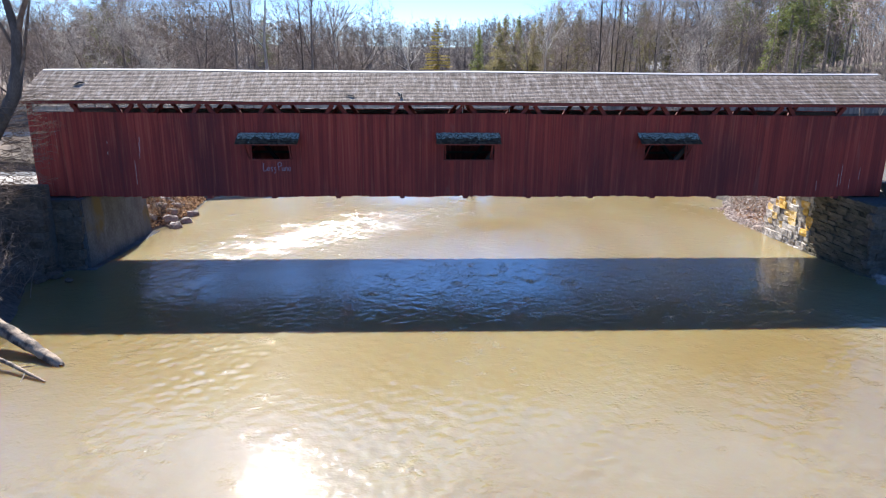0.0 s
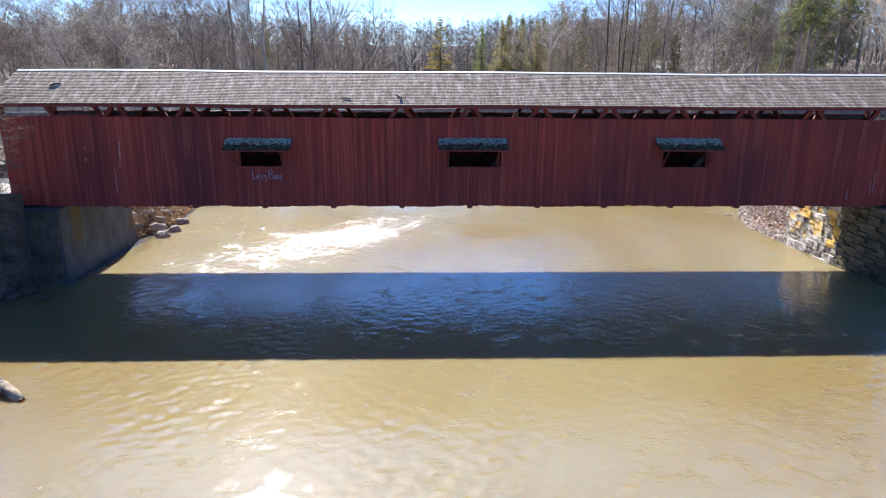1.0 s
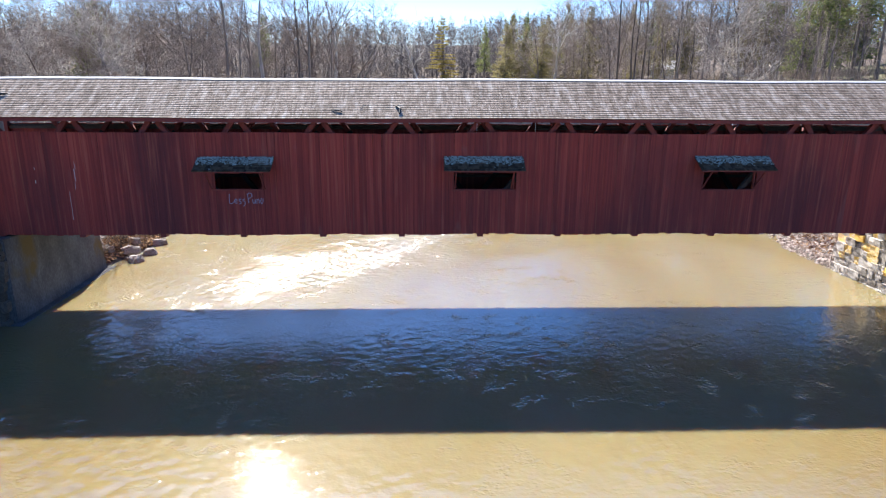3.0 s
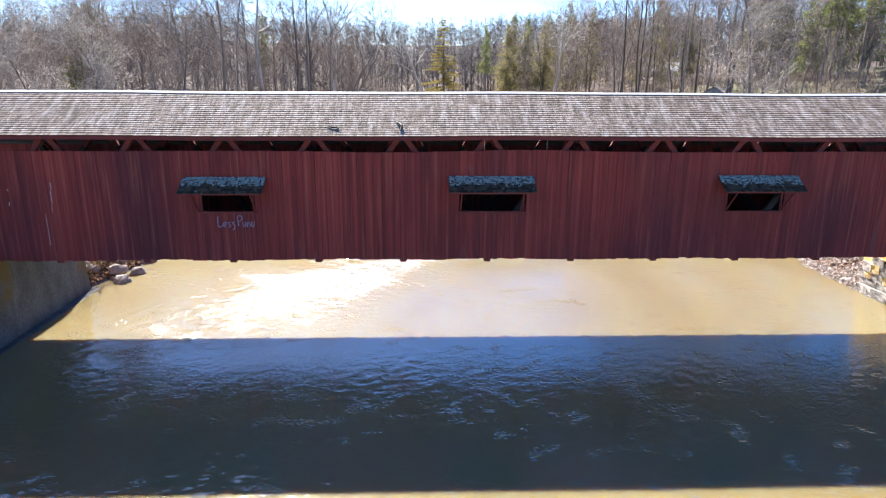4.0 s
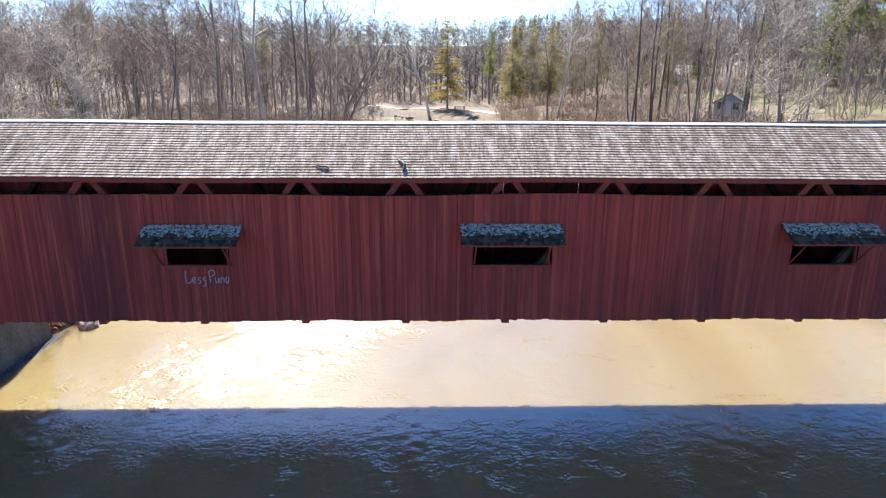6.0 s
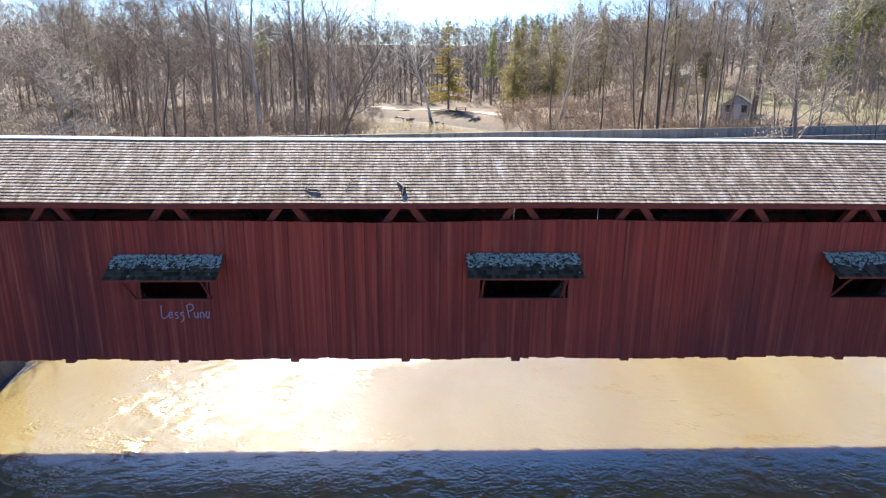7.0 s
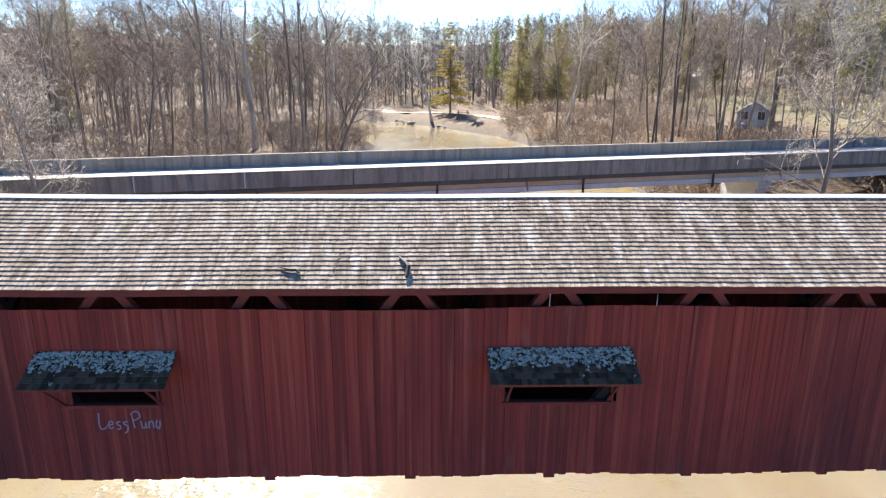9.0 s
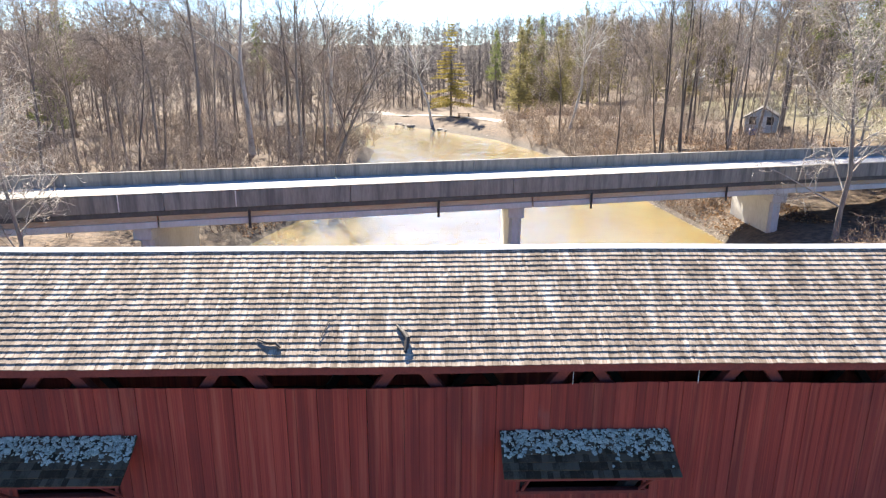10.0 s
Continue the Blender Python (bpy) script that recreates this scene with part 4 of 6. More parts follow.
def build_right_abutment():
    ab = thing("abutment", "rough coursed stone abutment with ochre stains beside the river", "abutment", "abutments", kind="structure")
    bm = bmesh.new()
    f = [(21.25, 6.3, -1.2), (21.70, -2.7, -1.2), (33, -2.7, -1.2), (33, 6.3, -1.2)]
    t = [(21.75, 6.1, 3.60), (22.15, -2.4, 3.60), (33, -2.4, 3.62), (33, 6.1, 3.62)]
    v = [bm.verts.new(p) for p in f + t]
    for q in ((0, 1, 5, 4), (1, 2, 6, 5), (2, 3, 7, 6), (3, 0, 4, 7), (4, 5, 6, 7)):
        bm.faces.new([v[i] for i in q])
    bmesh.ops.recalc_face_normals(bm, faces=bm.faces)
    part("core", bm, MORTAR, ab)
    box_part("backwall", 24.0, 33, -1.6, 5.6, 3.60, 4.35, MORTAR, ab, 0.03)
    face = part("river_face", bm_plate(21.9, 22.3, 2.2, 5.9, 3.56, 3.64), STONE, ab)
    stone_wall(face, (21.3, 6.4, -0.35), (0.42, -9.0, 0), 4.4, 3.95, 10, STONE, 0.025, 5, STONE_OCHRE)
    # darker courses from here on: shade under the bridge painted into the stone
    old = part("old_face", bm_plate(22.0, 22.3, -2.2, 1.8, 3.50, 3.56), STONE_MOSSY_SHADE, ab, "thin mossy flagstone courses, toned dark for the bridge shade")
    stone_wall(old, (21.51, 2.05, -0.35), (0.42, -9.0, 0), 4.7, 3.95, 17, STONE_MOSSY_SHADE, 0.025, 6)
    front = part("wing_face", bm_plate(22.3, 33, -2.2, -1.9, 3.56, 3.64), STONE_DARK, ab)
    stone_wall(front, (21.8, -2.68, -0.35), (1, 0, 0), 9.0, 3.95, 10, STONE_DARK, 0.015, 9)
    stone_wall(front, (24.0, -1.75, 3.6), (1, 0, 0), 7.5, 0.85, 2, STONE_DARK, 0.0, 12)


def bm_plate(x0, x1, y0, y1, z0, z1):
    bm = bmesh.new()
    box_bm(bm, x0, x1, y0, y1, z0, z1, 0.01)
    return bm


LEFT_ABUTMENT = build_left_abutment()


def build_left_wing():
    wing = thing("wing_wall", "dark stone wing wall beside the bridge approach", "wall", "abutments", kind="structure")
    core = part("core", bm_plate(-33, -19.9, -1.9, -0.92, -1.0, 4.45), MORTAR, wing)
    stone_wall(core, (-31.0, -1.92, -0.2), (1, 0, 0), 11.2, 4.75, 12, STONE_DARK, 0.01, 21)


# ---- road bridge upstream ----
def build_road_bridge():
    rb = thing("road_bridge", "plain concrete road bridge with solid parapets crossing the river upstream", "road bridge")
    ang = math.atan(0.245)
    m = Matrix.Translation((0, 30.4, 0)) @ Matrix.Rotation(ang, 4, "Z")   # local x along the road, local y across

    def piece(name, x0, x1, y0, y1, z0, z1, mat, parent, bevel=0.02, label=""):
        ob = box_part(name, x0, x1, y0, y1, z0, z1, mat, parent, bevel, label)
        ob.data.transform(m)
        return ob

    L0, L1, W = -62.0, 78.0, 8.75
    piece("deck", L0, L1, 0.17, W - 0.17, 5.70, 5.86, DECK, rb, 0.02, "sun-bleached pale road deck")
    for y0, y1 in ((-0.12, 0.16), (W - 0.16, W + 0.12)):
        x = -50.0
        while x < 64:
            piece("parapet", x + 0.012, x + 10.788, y0, y1, 5.70, 6.70, ROADCON, rb, 0.03)
            piece("coping", x + 0.012, x + 10.788, y0 - 0.03, y1 + 0.03, 6.705, 6.775, ROADCON, rb, 0.02)
            x += 10.8
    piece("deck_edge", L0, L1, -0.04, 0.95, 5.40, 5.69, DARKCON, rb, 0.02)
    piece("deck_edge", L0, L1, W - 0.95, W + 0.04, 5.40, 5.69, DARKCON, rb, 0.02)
    for k in range(4):
        y = 0.42 + k * (W - 0.84) / 3
        for a, b in ((-46, -18.1), (-18.0, 5.5), (5.6, 27.1), (27.2, 62)):
            g = piece("girder", a, b, y - 0.16, y + 0.16, 5.02, 5.40, TANCON, rb, 0.02)
            fl = piece("flange", a, b, y - 0.30, y + 0.30, 4.64, 5.02, PIERCON, g, 0.02)
    for x in (-18.0, 5.6, 27.2):
        # piers stand along the stream, askew under the road
        c = m @ Vector((x, W / 2, 0))
        turn = Matrix.Translation((c.x, c.y, 0)) @ Matrix.Rotation(radians(-2), 4, "Z")
        pier = box_part("pier", -0.42, 0.42, -3.6, 3.6, -1.6, 4.1, PIERCON, rb, 0.2)
        pier.data.transform(turn)
        cap = box_part("pier_cap", -0.55, 0.55, -4.0, 4.0, 3.85, 4.64, PIERCON, pier, 0.05)
        cap.data.transform(turn)
    for x in (-12.9, -1.1, 9.85, 20.8):
        bm = bmesh.new()
        bmesh.ops.create_cone(bm, cap_ends=True, segments=10, radius1=0.08, radius2=0.08, depth=1.15)
        bm.transform(m @ Matrix.Translation((x, 0.02, 4.95)))
        part("drain_pipe", bm, PIPE_DARK, rb, "dark drain pipe")
    for x in (-20.0, -13.6):
        bm = bmesh.new()
        bmesh.ops.create_cone(bm, cap_ends=True, segments=8, radius1=0.035, radius2=0.035, depth=0.95)
        bm.transform(m @ Matrix.Translation((x, -0.18, 6.25)))
        part("marker_post", bm, PIPE_PALE, rb, "thin pale post on the parapet")


build_road_bridge()


# ---- trees ----
def grow(rnd, height, spread, levels, trunk_r, lean=0.0, first=0.35, kids=(7, 5, 4), twig_r=0.012, rise=0.6, crook=0.12, reach=1.0, slim=1.0):
    """A bare tree as tapered segments: (trunk rows, limb rows)."""
    trunk, limbs, twigs = [], [], []

    def branch(p, d, length, r, level, store, taper=0.55):
        if level == levels:
            q = p + d * length
            twigs.append((*p, *q, max(r, twig_r), 0.0))
            return
        n = 7 if level == 0 else (4 if level == 1 else (2 if level < levels - 1 else 1))
        pts = [(p.copy(), r)]
        for i in range(n):
            bend = crook if level else crook * 0.55
            d = (d + Vector((rnd.gauss(0, bend), rnd.gauss(0, bend), rnd.gauss(0, bend * 0.6) + 0.05 * (level > 0)))).normalized()
            q = p + d * (length / n)
            r2 = max(twig_r * 0.6, r * (1 - (1 - taper) * (i + 1) / n))
            store.append((*p, *q, pts[-1][1], r2))
            pts.append((q.copy(), r2))
            p = q
        if level < levels:
            cnt = kids[min(level, len(kids) - 1)]
            for k in range(cnt):
                f = rnd.uniform(first if level == 0 else 0.25, 1.0)
                i = min(int(f * n), n - 1)
                g = f * n - i
                a, b = pts[i], pts[i + 1]
                at = a[0].lerp(b[0], g)
                rr = a[1] + (b[1] - a[1]) * g
                axis = (pts[i + 1][0] - pts[i][0]).normalized()
                az = rnd.uniform(0, 2 * math.pi)
                side = axis.orthogonal().normalized()
                side = Matrix.Rotation(az, 3, axis) @ side
                up = rise if level == 0 else rise * 0.7
                dd = (side * spread + axis * up * rnd.uniform(0.6, 1.3) + Vector((0, 0, 0.15))).normalized()
                ll = length * rnd.uniform(0.32, 0.55) * ((1.15 - 0.45 * f) * reach if level == 0 else 1.0)
                branch(at, dd, ll, max(twig_r, rr * rnd.uniform(0.45, 0.62) * slim), level + 1, limbs)

    branch(Vector((0, 0, -0.3)), Vector((lean, 0, 1)).normalized(), height, trunk_r, 0, trunk, 0.22)
    return trunk, limbs, twigs


def tree_proto(name, label, category, seed, bark, twig, sides=7, group="woodland trees", **kw):
    rnd = random.Random(seed)
    trunk, limbs, twigs = grow(rnd, **kw)
    root = thing(name, label, category, group, at=(0, 0, -500))
    # root flare
    p = trunk[0]
    foot = (p[0], p[1], p[2] - 0.5, p[0], p[1], p[2] + 0.1, p[6] * 1.7, p[6] * 1.35)
    v, q = chain([foot] + trunk, sides)
    tr = new("trunk", mesh_from_arrays("trunk", v, q, bark))
    tr.parent = root
    cr = new("crown", twig_mesh("crown", limbs, twigs, twig))
    cr.parent = root
    return root


def conifer_proto(name, label, seed, height, radius, needle, group="evergreens", bare=0.15, gaps=0.25, fluff=0.08):
    rnd = random.Random(seed)
    root = thing(name, label, "conifer", group, at=(0, 0, -500))
    limbs, V, F = [(0, 0, -0.4, 0, 0, height * 0.5, height * 0.014, height * 0.009), (0, 0, height * 0.5, 0, 0, height, height * 0.009, 0.02)], [], []
    z = height * bare
    while z < height * 0.985:
        t = (z / height - bare) / (1 - bare)
        reach = radius * (1 - t) ** 0.75 * rnd.uniform(0.75, 1.15) + 0.15
        for k in range(rnd.randint(4, 6)):
            if rnd.random() < gaps:
                continue
            az = rnd.uniform(0, 2 * math.pi)
            rl = reach * rnd.uniform(0.6, 1.1)
            drop = -0.18 * rl * (1 - t) + 0.12 * rl * t
            tip = Vector((math.cos(az) * rl, math.sin(az) * rl, z + drop))
            limbs.append((0, 0, z, *tip, 0.05 * (1 - t) + 0.012, 0.008))
            n = max(8, int(rl * 22))
            for i in range(n):
                f = (i + rnd.random()) / n
                if f < 0.15:
                    continue
                c = Vector((0, 0, z)).lerp(tip, f) + Vector((rnd.gauss(0, 0.05 * rl + fluff * 0.6), rnd.gauss(0, 0.05 * rl + fluff * 0.6), rnd.gauss(0, fluff)))
                s = rnd.uniform(0.18, 0.42)
                d1 = Vector((rnd.gauss(0, 1), rnd.gauss(0, 1), rnd.gauss(0, 0.35))).normalized()
                d2 = d1.cross(Vector((rnd.gauss(0, 1), rnd.gauss(0, 1), rnd.gauss(0, 1)))).normalized()
                b = len(V)
                V.extend([c - d1 * s, c + d2 * s * 0.28, c + d1 * s, c - d2 * s * 0.28 + Vector((0, 0, 0.05))])
                F.append((b, b + 1, b + 2, b + 3))
        z += height * 0.028 * rnd.uniform(0.7, 1.3)
    v, q = tubes(limbs, 5)
    tr = new("trunk", mesh_from_arrays("trunk", v, q, BARK))
    tr.parent = root
    nd = new("foliage", mesh_from_arrays("foliage", [tuple(p) for p in V], F, needle, False))
    nd.parent = root
    return root


def shrub_proto(name, label, seed, size, twig, stems=9, leaves=0, group="river-bank brush"):
    rnd = random.Random(seed)
    segs, tips = [], []

    def shoot(p, d, length, r, level):
        if level == 2:
            q = p + d * length
            tips.append((*p, *q, max(r, 0.010), 0))
            return
        n = 3 if level == 0 else 2
        for i in range(n):
            d = (d + Vector((rnd.gauss(0, 0.2), rnd.gauss(0, 0.2), rnd.gauss(0, 0.12)))).normalized()
            q = p + d * length / n
            segs.append((*p, *q, r, max(0.006, r * 0.75)))
            r = max(0.006, r * 0.75)
            for k in range(2 if level == 0 else 4):
                dd = (d + Vector((rnd.gauss(0, 0.7), rnd.gauss(0, 0.7), rnd.gauss(0.1, 0.4)))).normalized()
                shoot(q, dd, length * rnd.uniform(0.35, 0.7), r * 0.7, level + 1)
            p = q

    for k in range(stems):
        az, tilt = rnd.uniform(0, 6.283), rnd.uniform(0.1, 0.9)
        shoot(Vector((rnd.gauss(0, 0.15 * size), rnd.gauss(0, 0.15 * size), -0.15)), Vector((math.cos(az) * tilt, math.sin(az) * tilt, 1)).normalized(),
              size * rnd.uniform(0.6, 1.1), 0.022 * size ** 0.5, 0)
    root = thing(name, label, "shrub", group, at=(0, 0, -500))
    st = new("thicket", twig_mesh("thicket", segs, tips, twig))
    st.parent = root
    if leaves:
        V, F = [], []
        for i in range(leaves):
            s = rnd.choice(tips)
            c = Vector(s[3:6]) + Vector((rnd.gauss(0, 0.08), rnd.gauss(0, 0.08), rnd.gauss(0, 0.08)))
            d1 = Vector((rnd.gauss(0, 1), rnd.gauss(0, 1), rnd.gauss(0, 1))).normalized()
            d2 = d1.orthogonal().normalized()
            r = rnd.uniform(0.04, 0.09)
            b = len(V)
            V.extend([c - d1 * r, c + d2 * r * 0.5, c + d1 * r, c - d2 * r * 0.5 + Vector((0, 0, r * 0.3))])
            F.append((b, b + 1, b + 2, b + 3))
        lv = new("leaves", mesh_from_arrays("leaves", [tuple(p) for p in V], F, LEAF, False))
        lv.parent = root
    return root


def place(proto, x, y, scale=1.0, turn=0.0, sink=0.1, z=None, tip=0.0):
    gz = float(ground_height(np.array([x]), np.array([y]))[0]) if z is None else z
    ob = copy_thing(proto, Matrix.Translation((x, y, gz - sink)) @ Matrix.Rotation(turn, 4, "Z") @ Matrix.Rotation(tip, 4, "Y"))
    ob.scale = (scale, scale, scale)
    return ob


WOOD = "bare grey-brown woodland tree with a thicket of fine twigs"
OAKS = [tree_proto("bare_tree", WOOD, "tree", 100 + i, BARK, TWIG, height=h, spread=sp, levels=4, trunk_r=r, lean=ln, first=0.3, kids=(11, 6, 5, 4), twig_r=0.020, rise=rs, crook=0.10)
        for i, (h, sp, r, ln, rs) in enumerate(((20, 1.0, 0.20, 0.02, 0.8), (22, 0.85, 0.19, -0.02, 1.0), (17, 1.1, 0.16, 0.04, 0.7), (24, 0.8, 0.25, 0.0, 1.0), (15, 1.1, 0.13, 0.05, 0.7)))]
POLES = [tree_proto("slender_tree", "slender straight bare tree with a thin crown", "tree", 200 + i, BARK, TWIG, sides=5, height=h, spread=0.7, levels=3, trunk_r=r, lean=ln,
                    first=0.45, kids=(18, 7, 5), twig_r=0.022, rise=1.1, crook=0.07) for i, (h, r, ln) in enumerate(((21, 0.12, 0.02), (18, 0.10, -0.05), (23, 0.14, 0.03)))]
TAN_BARK = material("tan_young_bark", [(0.20, 0.17, 0.14), (0.37, 0.325, 0.275), (0.52, 0.475, 0.41)], 0.9, (1, 1, 0.6), 0.9, 0.3)
SAPLINGS = [tree_proto("sapling", "thin bare sapling in the understorey", "tree", 240 + i, BARK, TWIG, sides=5, height=h, spread=0.8, levels=3, trunk_r=0.055, lean=ln,
                       first=0.25, kids=(14, 5, 4), twig_r=0.011, rise=1.0, crook=0.08) for i, (h, ln) in enumerate(((9, 0.03), (7.5, -0.06), (10.5, 0.05)))]
SYCAMORE = [tree_proto("pale_sycamore", "tall bare sycamore with pale whitish limbs", "tree", 300 + i, PALE_BARK, PALE_BARK, height=h, spread=1.0, levels=4, trunk_r=r, lean=ln,
                       first=0.5, kids=(8, 5, 4, 2), twig_r=0.026, rise=0.9, crook=0.17) for i, (h, r, ln) in enumerate(((26, 0.46, 0.03), (18, 0.30, -0.06)))]
YOUNG = tree_proto("pale_young_tree", "pale young bare tree with wide lacy branches", "tree", 333, BARK, TAN_BARK, height=18, spread=0.9, levels=4, trunk_r=0.20, lean=0.06, reach=0.60, slim=0.70,
                   first=0.12, kids=(30, 9, 5, 2), twig_r=0.020, rise=0.60, crook=0.13)
LEANER = tree_proto("leaning_tree", "dark bare tree leaning over the water", "tree", 341, BARK, TWIG, height=19, spread=0.9, levels=4, trunk_r=0.30, lean=0.45, first=0.3,
                    kids=(10, 6, 5, 4), twig_r=0.020, rise=0.9, crook=0.12)
TALLS = [tree_proto("tall_dark_tree", "tall dark-trunked bare tree with a high crown", "tree", 360 + i, DARK_BARK, TWIG, sides=8, height=h, spread=0.75, levels=4, trunk_r=r, lean=ln,
                    first=0.38, kids=(11, 5, 4, 3), twig_r=0.019, rise=1.0, crook=0.09) for i, (h, r, ln) in enumerate(((24, 0.18, 0.01), (22, 0.15, -0.02), (26, 0.25, 0.03)))]
WHITE_PINE = conifer_proto("olive_pine", "broad olive-green pine with ragged boughs", 403, 22, 4.8, NEEDLE_OLIVE, bare=0.14, gaps=0.22, fluff=0.42)
SPRUCE = conifer_proto("spruce", "green spruce with drooping boughs", 400, 17, 3.6, NEEDLE, bare=0.08, gaps=0.15, fluff=0.22)
PINE = conifer_proto("tall_pine", "tall dark green pine above the bare woods", 401, 27, 3.6, NEEDLE, bare=0.40, gaps=0.25, fluff=0.34)
LARCH = conifer_proto("golden_conifer", "yellow-green conifer with sparse tiered boughs", 402, 21, 5.2, NEEDLE_GOLD, bare=0.14, gaps=0.15)
SHRUBS = [shrub_proto("bank_shrub", "tangled bare brown shrub on the river bank", 500 + i, s, BRUSH, st) for i, (s, st) in enumerate(((2.6, 6), (3.6, 7), (1.8, 6)))]
LEAFY = [shrub_proto("leafy_shrub", "low shrub holding dry orange-brown leaves", 520 + i, s, BRUSH, 5, 240) for i, s in enumerate((1.6, 2.2))]
PROTOS = OAKS + POLES + SAPLINGS + SYCAMORE + TALLS + [YOUNG, LEANER, WHITE_PINE, SPRUCE, PINE, LARCH] + SHRUBS + LEAFY


def keep_clear(x, y):
    """Open ground: the two bridges with their roads, the house and its yard, the far path."""
    ly = 34.6 + 0.245 * x
    if abs(y - ly) < 6.5:
        return True
    if -3 < y < 8 and (x < -15 or x > 15):
        return True
    if 38 < x < 54 and 64 < y < 92:
        return True
    if -16 < x < 20 and 138 < y < 175:
        return True
    # sight line from the covered bridge to the big pale sycamore
    if 46 < y < 80 and abs(x + 2.0 + (y + 11) * 0.266) < 1.7:
        return True
    return False


def scatter(rnd, n, xr, yr, gap, dmin, dmax=1e9):
    out = []
    tries = 0
    while len(out) < n and tries < n * 60:
        tries += 1
        x, y = rnd.uniform(*xr), rnd.uniform(*yr)
        if keep_clear(x, y) or any((x - a) ** 2 + (y - b) ** 2 < gap * gap for a, b in out):
            continue
        d = float(river_distance(np.array([x]), np.array([y]))[0])
        if d < dmin or d > dmax:
            continue
        out.append((x, y))
    return out


def build_woods():
    rnd = random.Random(77)
    # key trees
    place(SYCAMORE[0], -26.6, 82, 0.90, 0.4)
    place(SYCAMORE[1], -0.6, 141.5, 1.05, 1.2)
    place(SYCAMORE[0], -17.0, 92, 0.85, 2.5)
    place(SYCAMORE[1], 22.5, 100, 1.0, 3.0)
    place(LEANER, -15.2, 80, 0.95, 0.1)
    place(LEANER, -13.6, 72, 0.8, 0.5)
    place(OAKS[3], -17.5, 70, 0.95, 1.0)
    place(LARCH, 4.1, 150.5, 1.05, 0.7)
    for x, y, s in ((19.5, 142, 0.95), (22.5, 150, 1.05), (25, 145, 0.85), (33, 158, 1.0), (38, 152, 1.0), (45, 160, 1.05), (28, 138, 0.8), (30, 150, 0.95), (50, 138, 0.95), (55, 132, 0.9), (66, 112, 0.9), (74, 118, 1.0), (58, 124, 0.8), (80, 108, 1.0), (88, 116, 1.1)):
        place(WHITE_PINE, x, y, s, rnd.uniform(0, 6))
    for i, (x, y, s) in enumerate(((23.6, 60.0, 0.88), (25.2, 63.0, 0.95), (26.4, 60.6, 0.85), (27.7, 64.5, 1.0), (29.6, 67.5, 0.92), (40.2, 76.0, 1.0), (36.0, 70.5, 0.85), (33.0, 74.0, 0.9), (21.0, 67.0, 0.7))):
        place(TALLS[i % 2], x, y, s, 1.7 * i)
    place(TALLS[2], 44.6, 74.2, 1.0, 0.2)
    place(OAKS[3], -27.3, 63.7, 1.05, 2.6)
    place(OAKS[0], -33, 66, 1.05, 2.2)
    place(SPRUCE, 68.5, 95.0, 1.25, 1.0)
    place(PINE, -60, 99, 0.90, 2.0)
    for x, y, s in ((16.9, 171, 0.80), (29, 170, 0.90), (40.4, 169, 0.98), (-48, 175, 0.9), (60, 150, 0.95)):
        place(PINE, x, y, s, rnd.uniform(0, 6))
    for x, y, s in ((-66, 104, 1.1), (76, 101, 1.2), (90, 112, 1.2)):
        place(SPRUCE, x, y, s, rnd.uniform(0, 6))
    place(YOUNG, 27.3, 33.0, 1.0, 0.9)
    for x, y in scatter(rnd, 44, (14, 34), (66, 142), 1.6, 0.2, 6):
        place(rnd.choice(SHRUBS + LEAFY), x, y, rnd.uniform(0.7, 1.2), rnd.uniform(0, 6.28))
    place(YOUNG, -23.6, 22.6, 0.72, 2.0)
    place(YOUNG, -27.2, 20.5, 0.62, 3.4)
    for x, y, sc in ((62, 80, 0.9), (67, 86, 1.0), (71, 78, 0.9), (60, 93, 0.95), (76, 92, 1.0)):
        place(PINE, x, y, sc, rnd.uniform(0, 6))
    for x, y in ((39.6, 58.2), (42.2, 59.4), (43.6, 61.5), (45.6, 62.0), (37.0, 61.5)):
        place(SAPLINGS[int(x) % 3], x, y, 1.0, x)
    place(POLES[1], 38.2, 59.5, 0.9, 0.4)
    place(OAKS[4], 41.0, 61.0, 0.85, 2.4)
    place(OAKS[2], 44.5, 64.0, 0.8, 4.0)
    place(OAKS[3], 42.5, 70.5, 1.0, 0.3)
    place(OAKS[1], 36.5, 64, 1.0, 1.9)
    place(POLES[0], 34.6, 66.5, 1.05, 0.9)
    # left woods, close to far
    for x, y in scatter(rnd, 120, (-105, -13), (47, 126), 3.2, 1.5):
        place(rnd.choice(OAKS + OAKS + POLES), x, y, rnd.uniform(0.68, 0.98), rnd.uniform(0, 6.28))
    for x, y in scatter(rnd, 9, (-66, -34), (12, 24), 4.0, 2.0):
        place(rnd.choice(OAKS[2:] + POLES[1:2]), x, y, rnd.uniform(0.5, 0.75), rnd.uniform(0, 6.28))
    for x, y in scatter(rnd, 90, (-85, -12), (46, 118), 2.2, 1.0, 60):
        place(rnd.choice(SAPLINGS), x, y, rnd.uniform(0.7, 1.2), rnd.uniform(0, 6.28))
    for x, y in scatter(rnd, 45, (20, 80), (47, 130), 2.2, 1.0, 50):
        place(rnd.choice(SAPLINGS), x, y, rnd.uniform(0.7, 1.1), rnd.uniform(0, 6.28))
    # right woods
    for x, y in scatter(rnd, 60, (19, 105), (47, 140), 3.8, 2.0):
        place(rnd.choice(OAKS + POLES + POLES), x, y, rnd.uniform(0.8, 1.1) * (0.78 if y > 88 and x < 60 else 1.0), rnd.uniform(0, 6.28))
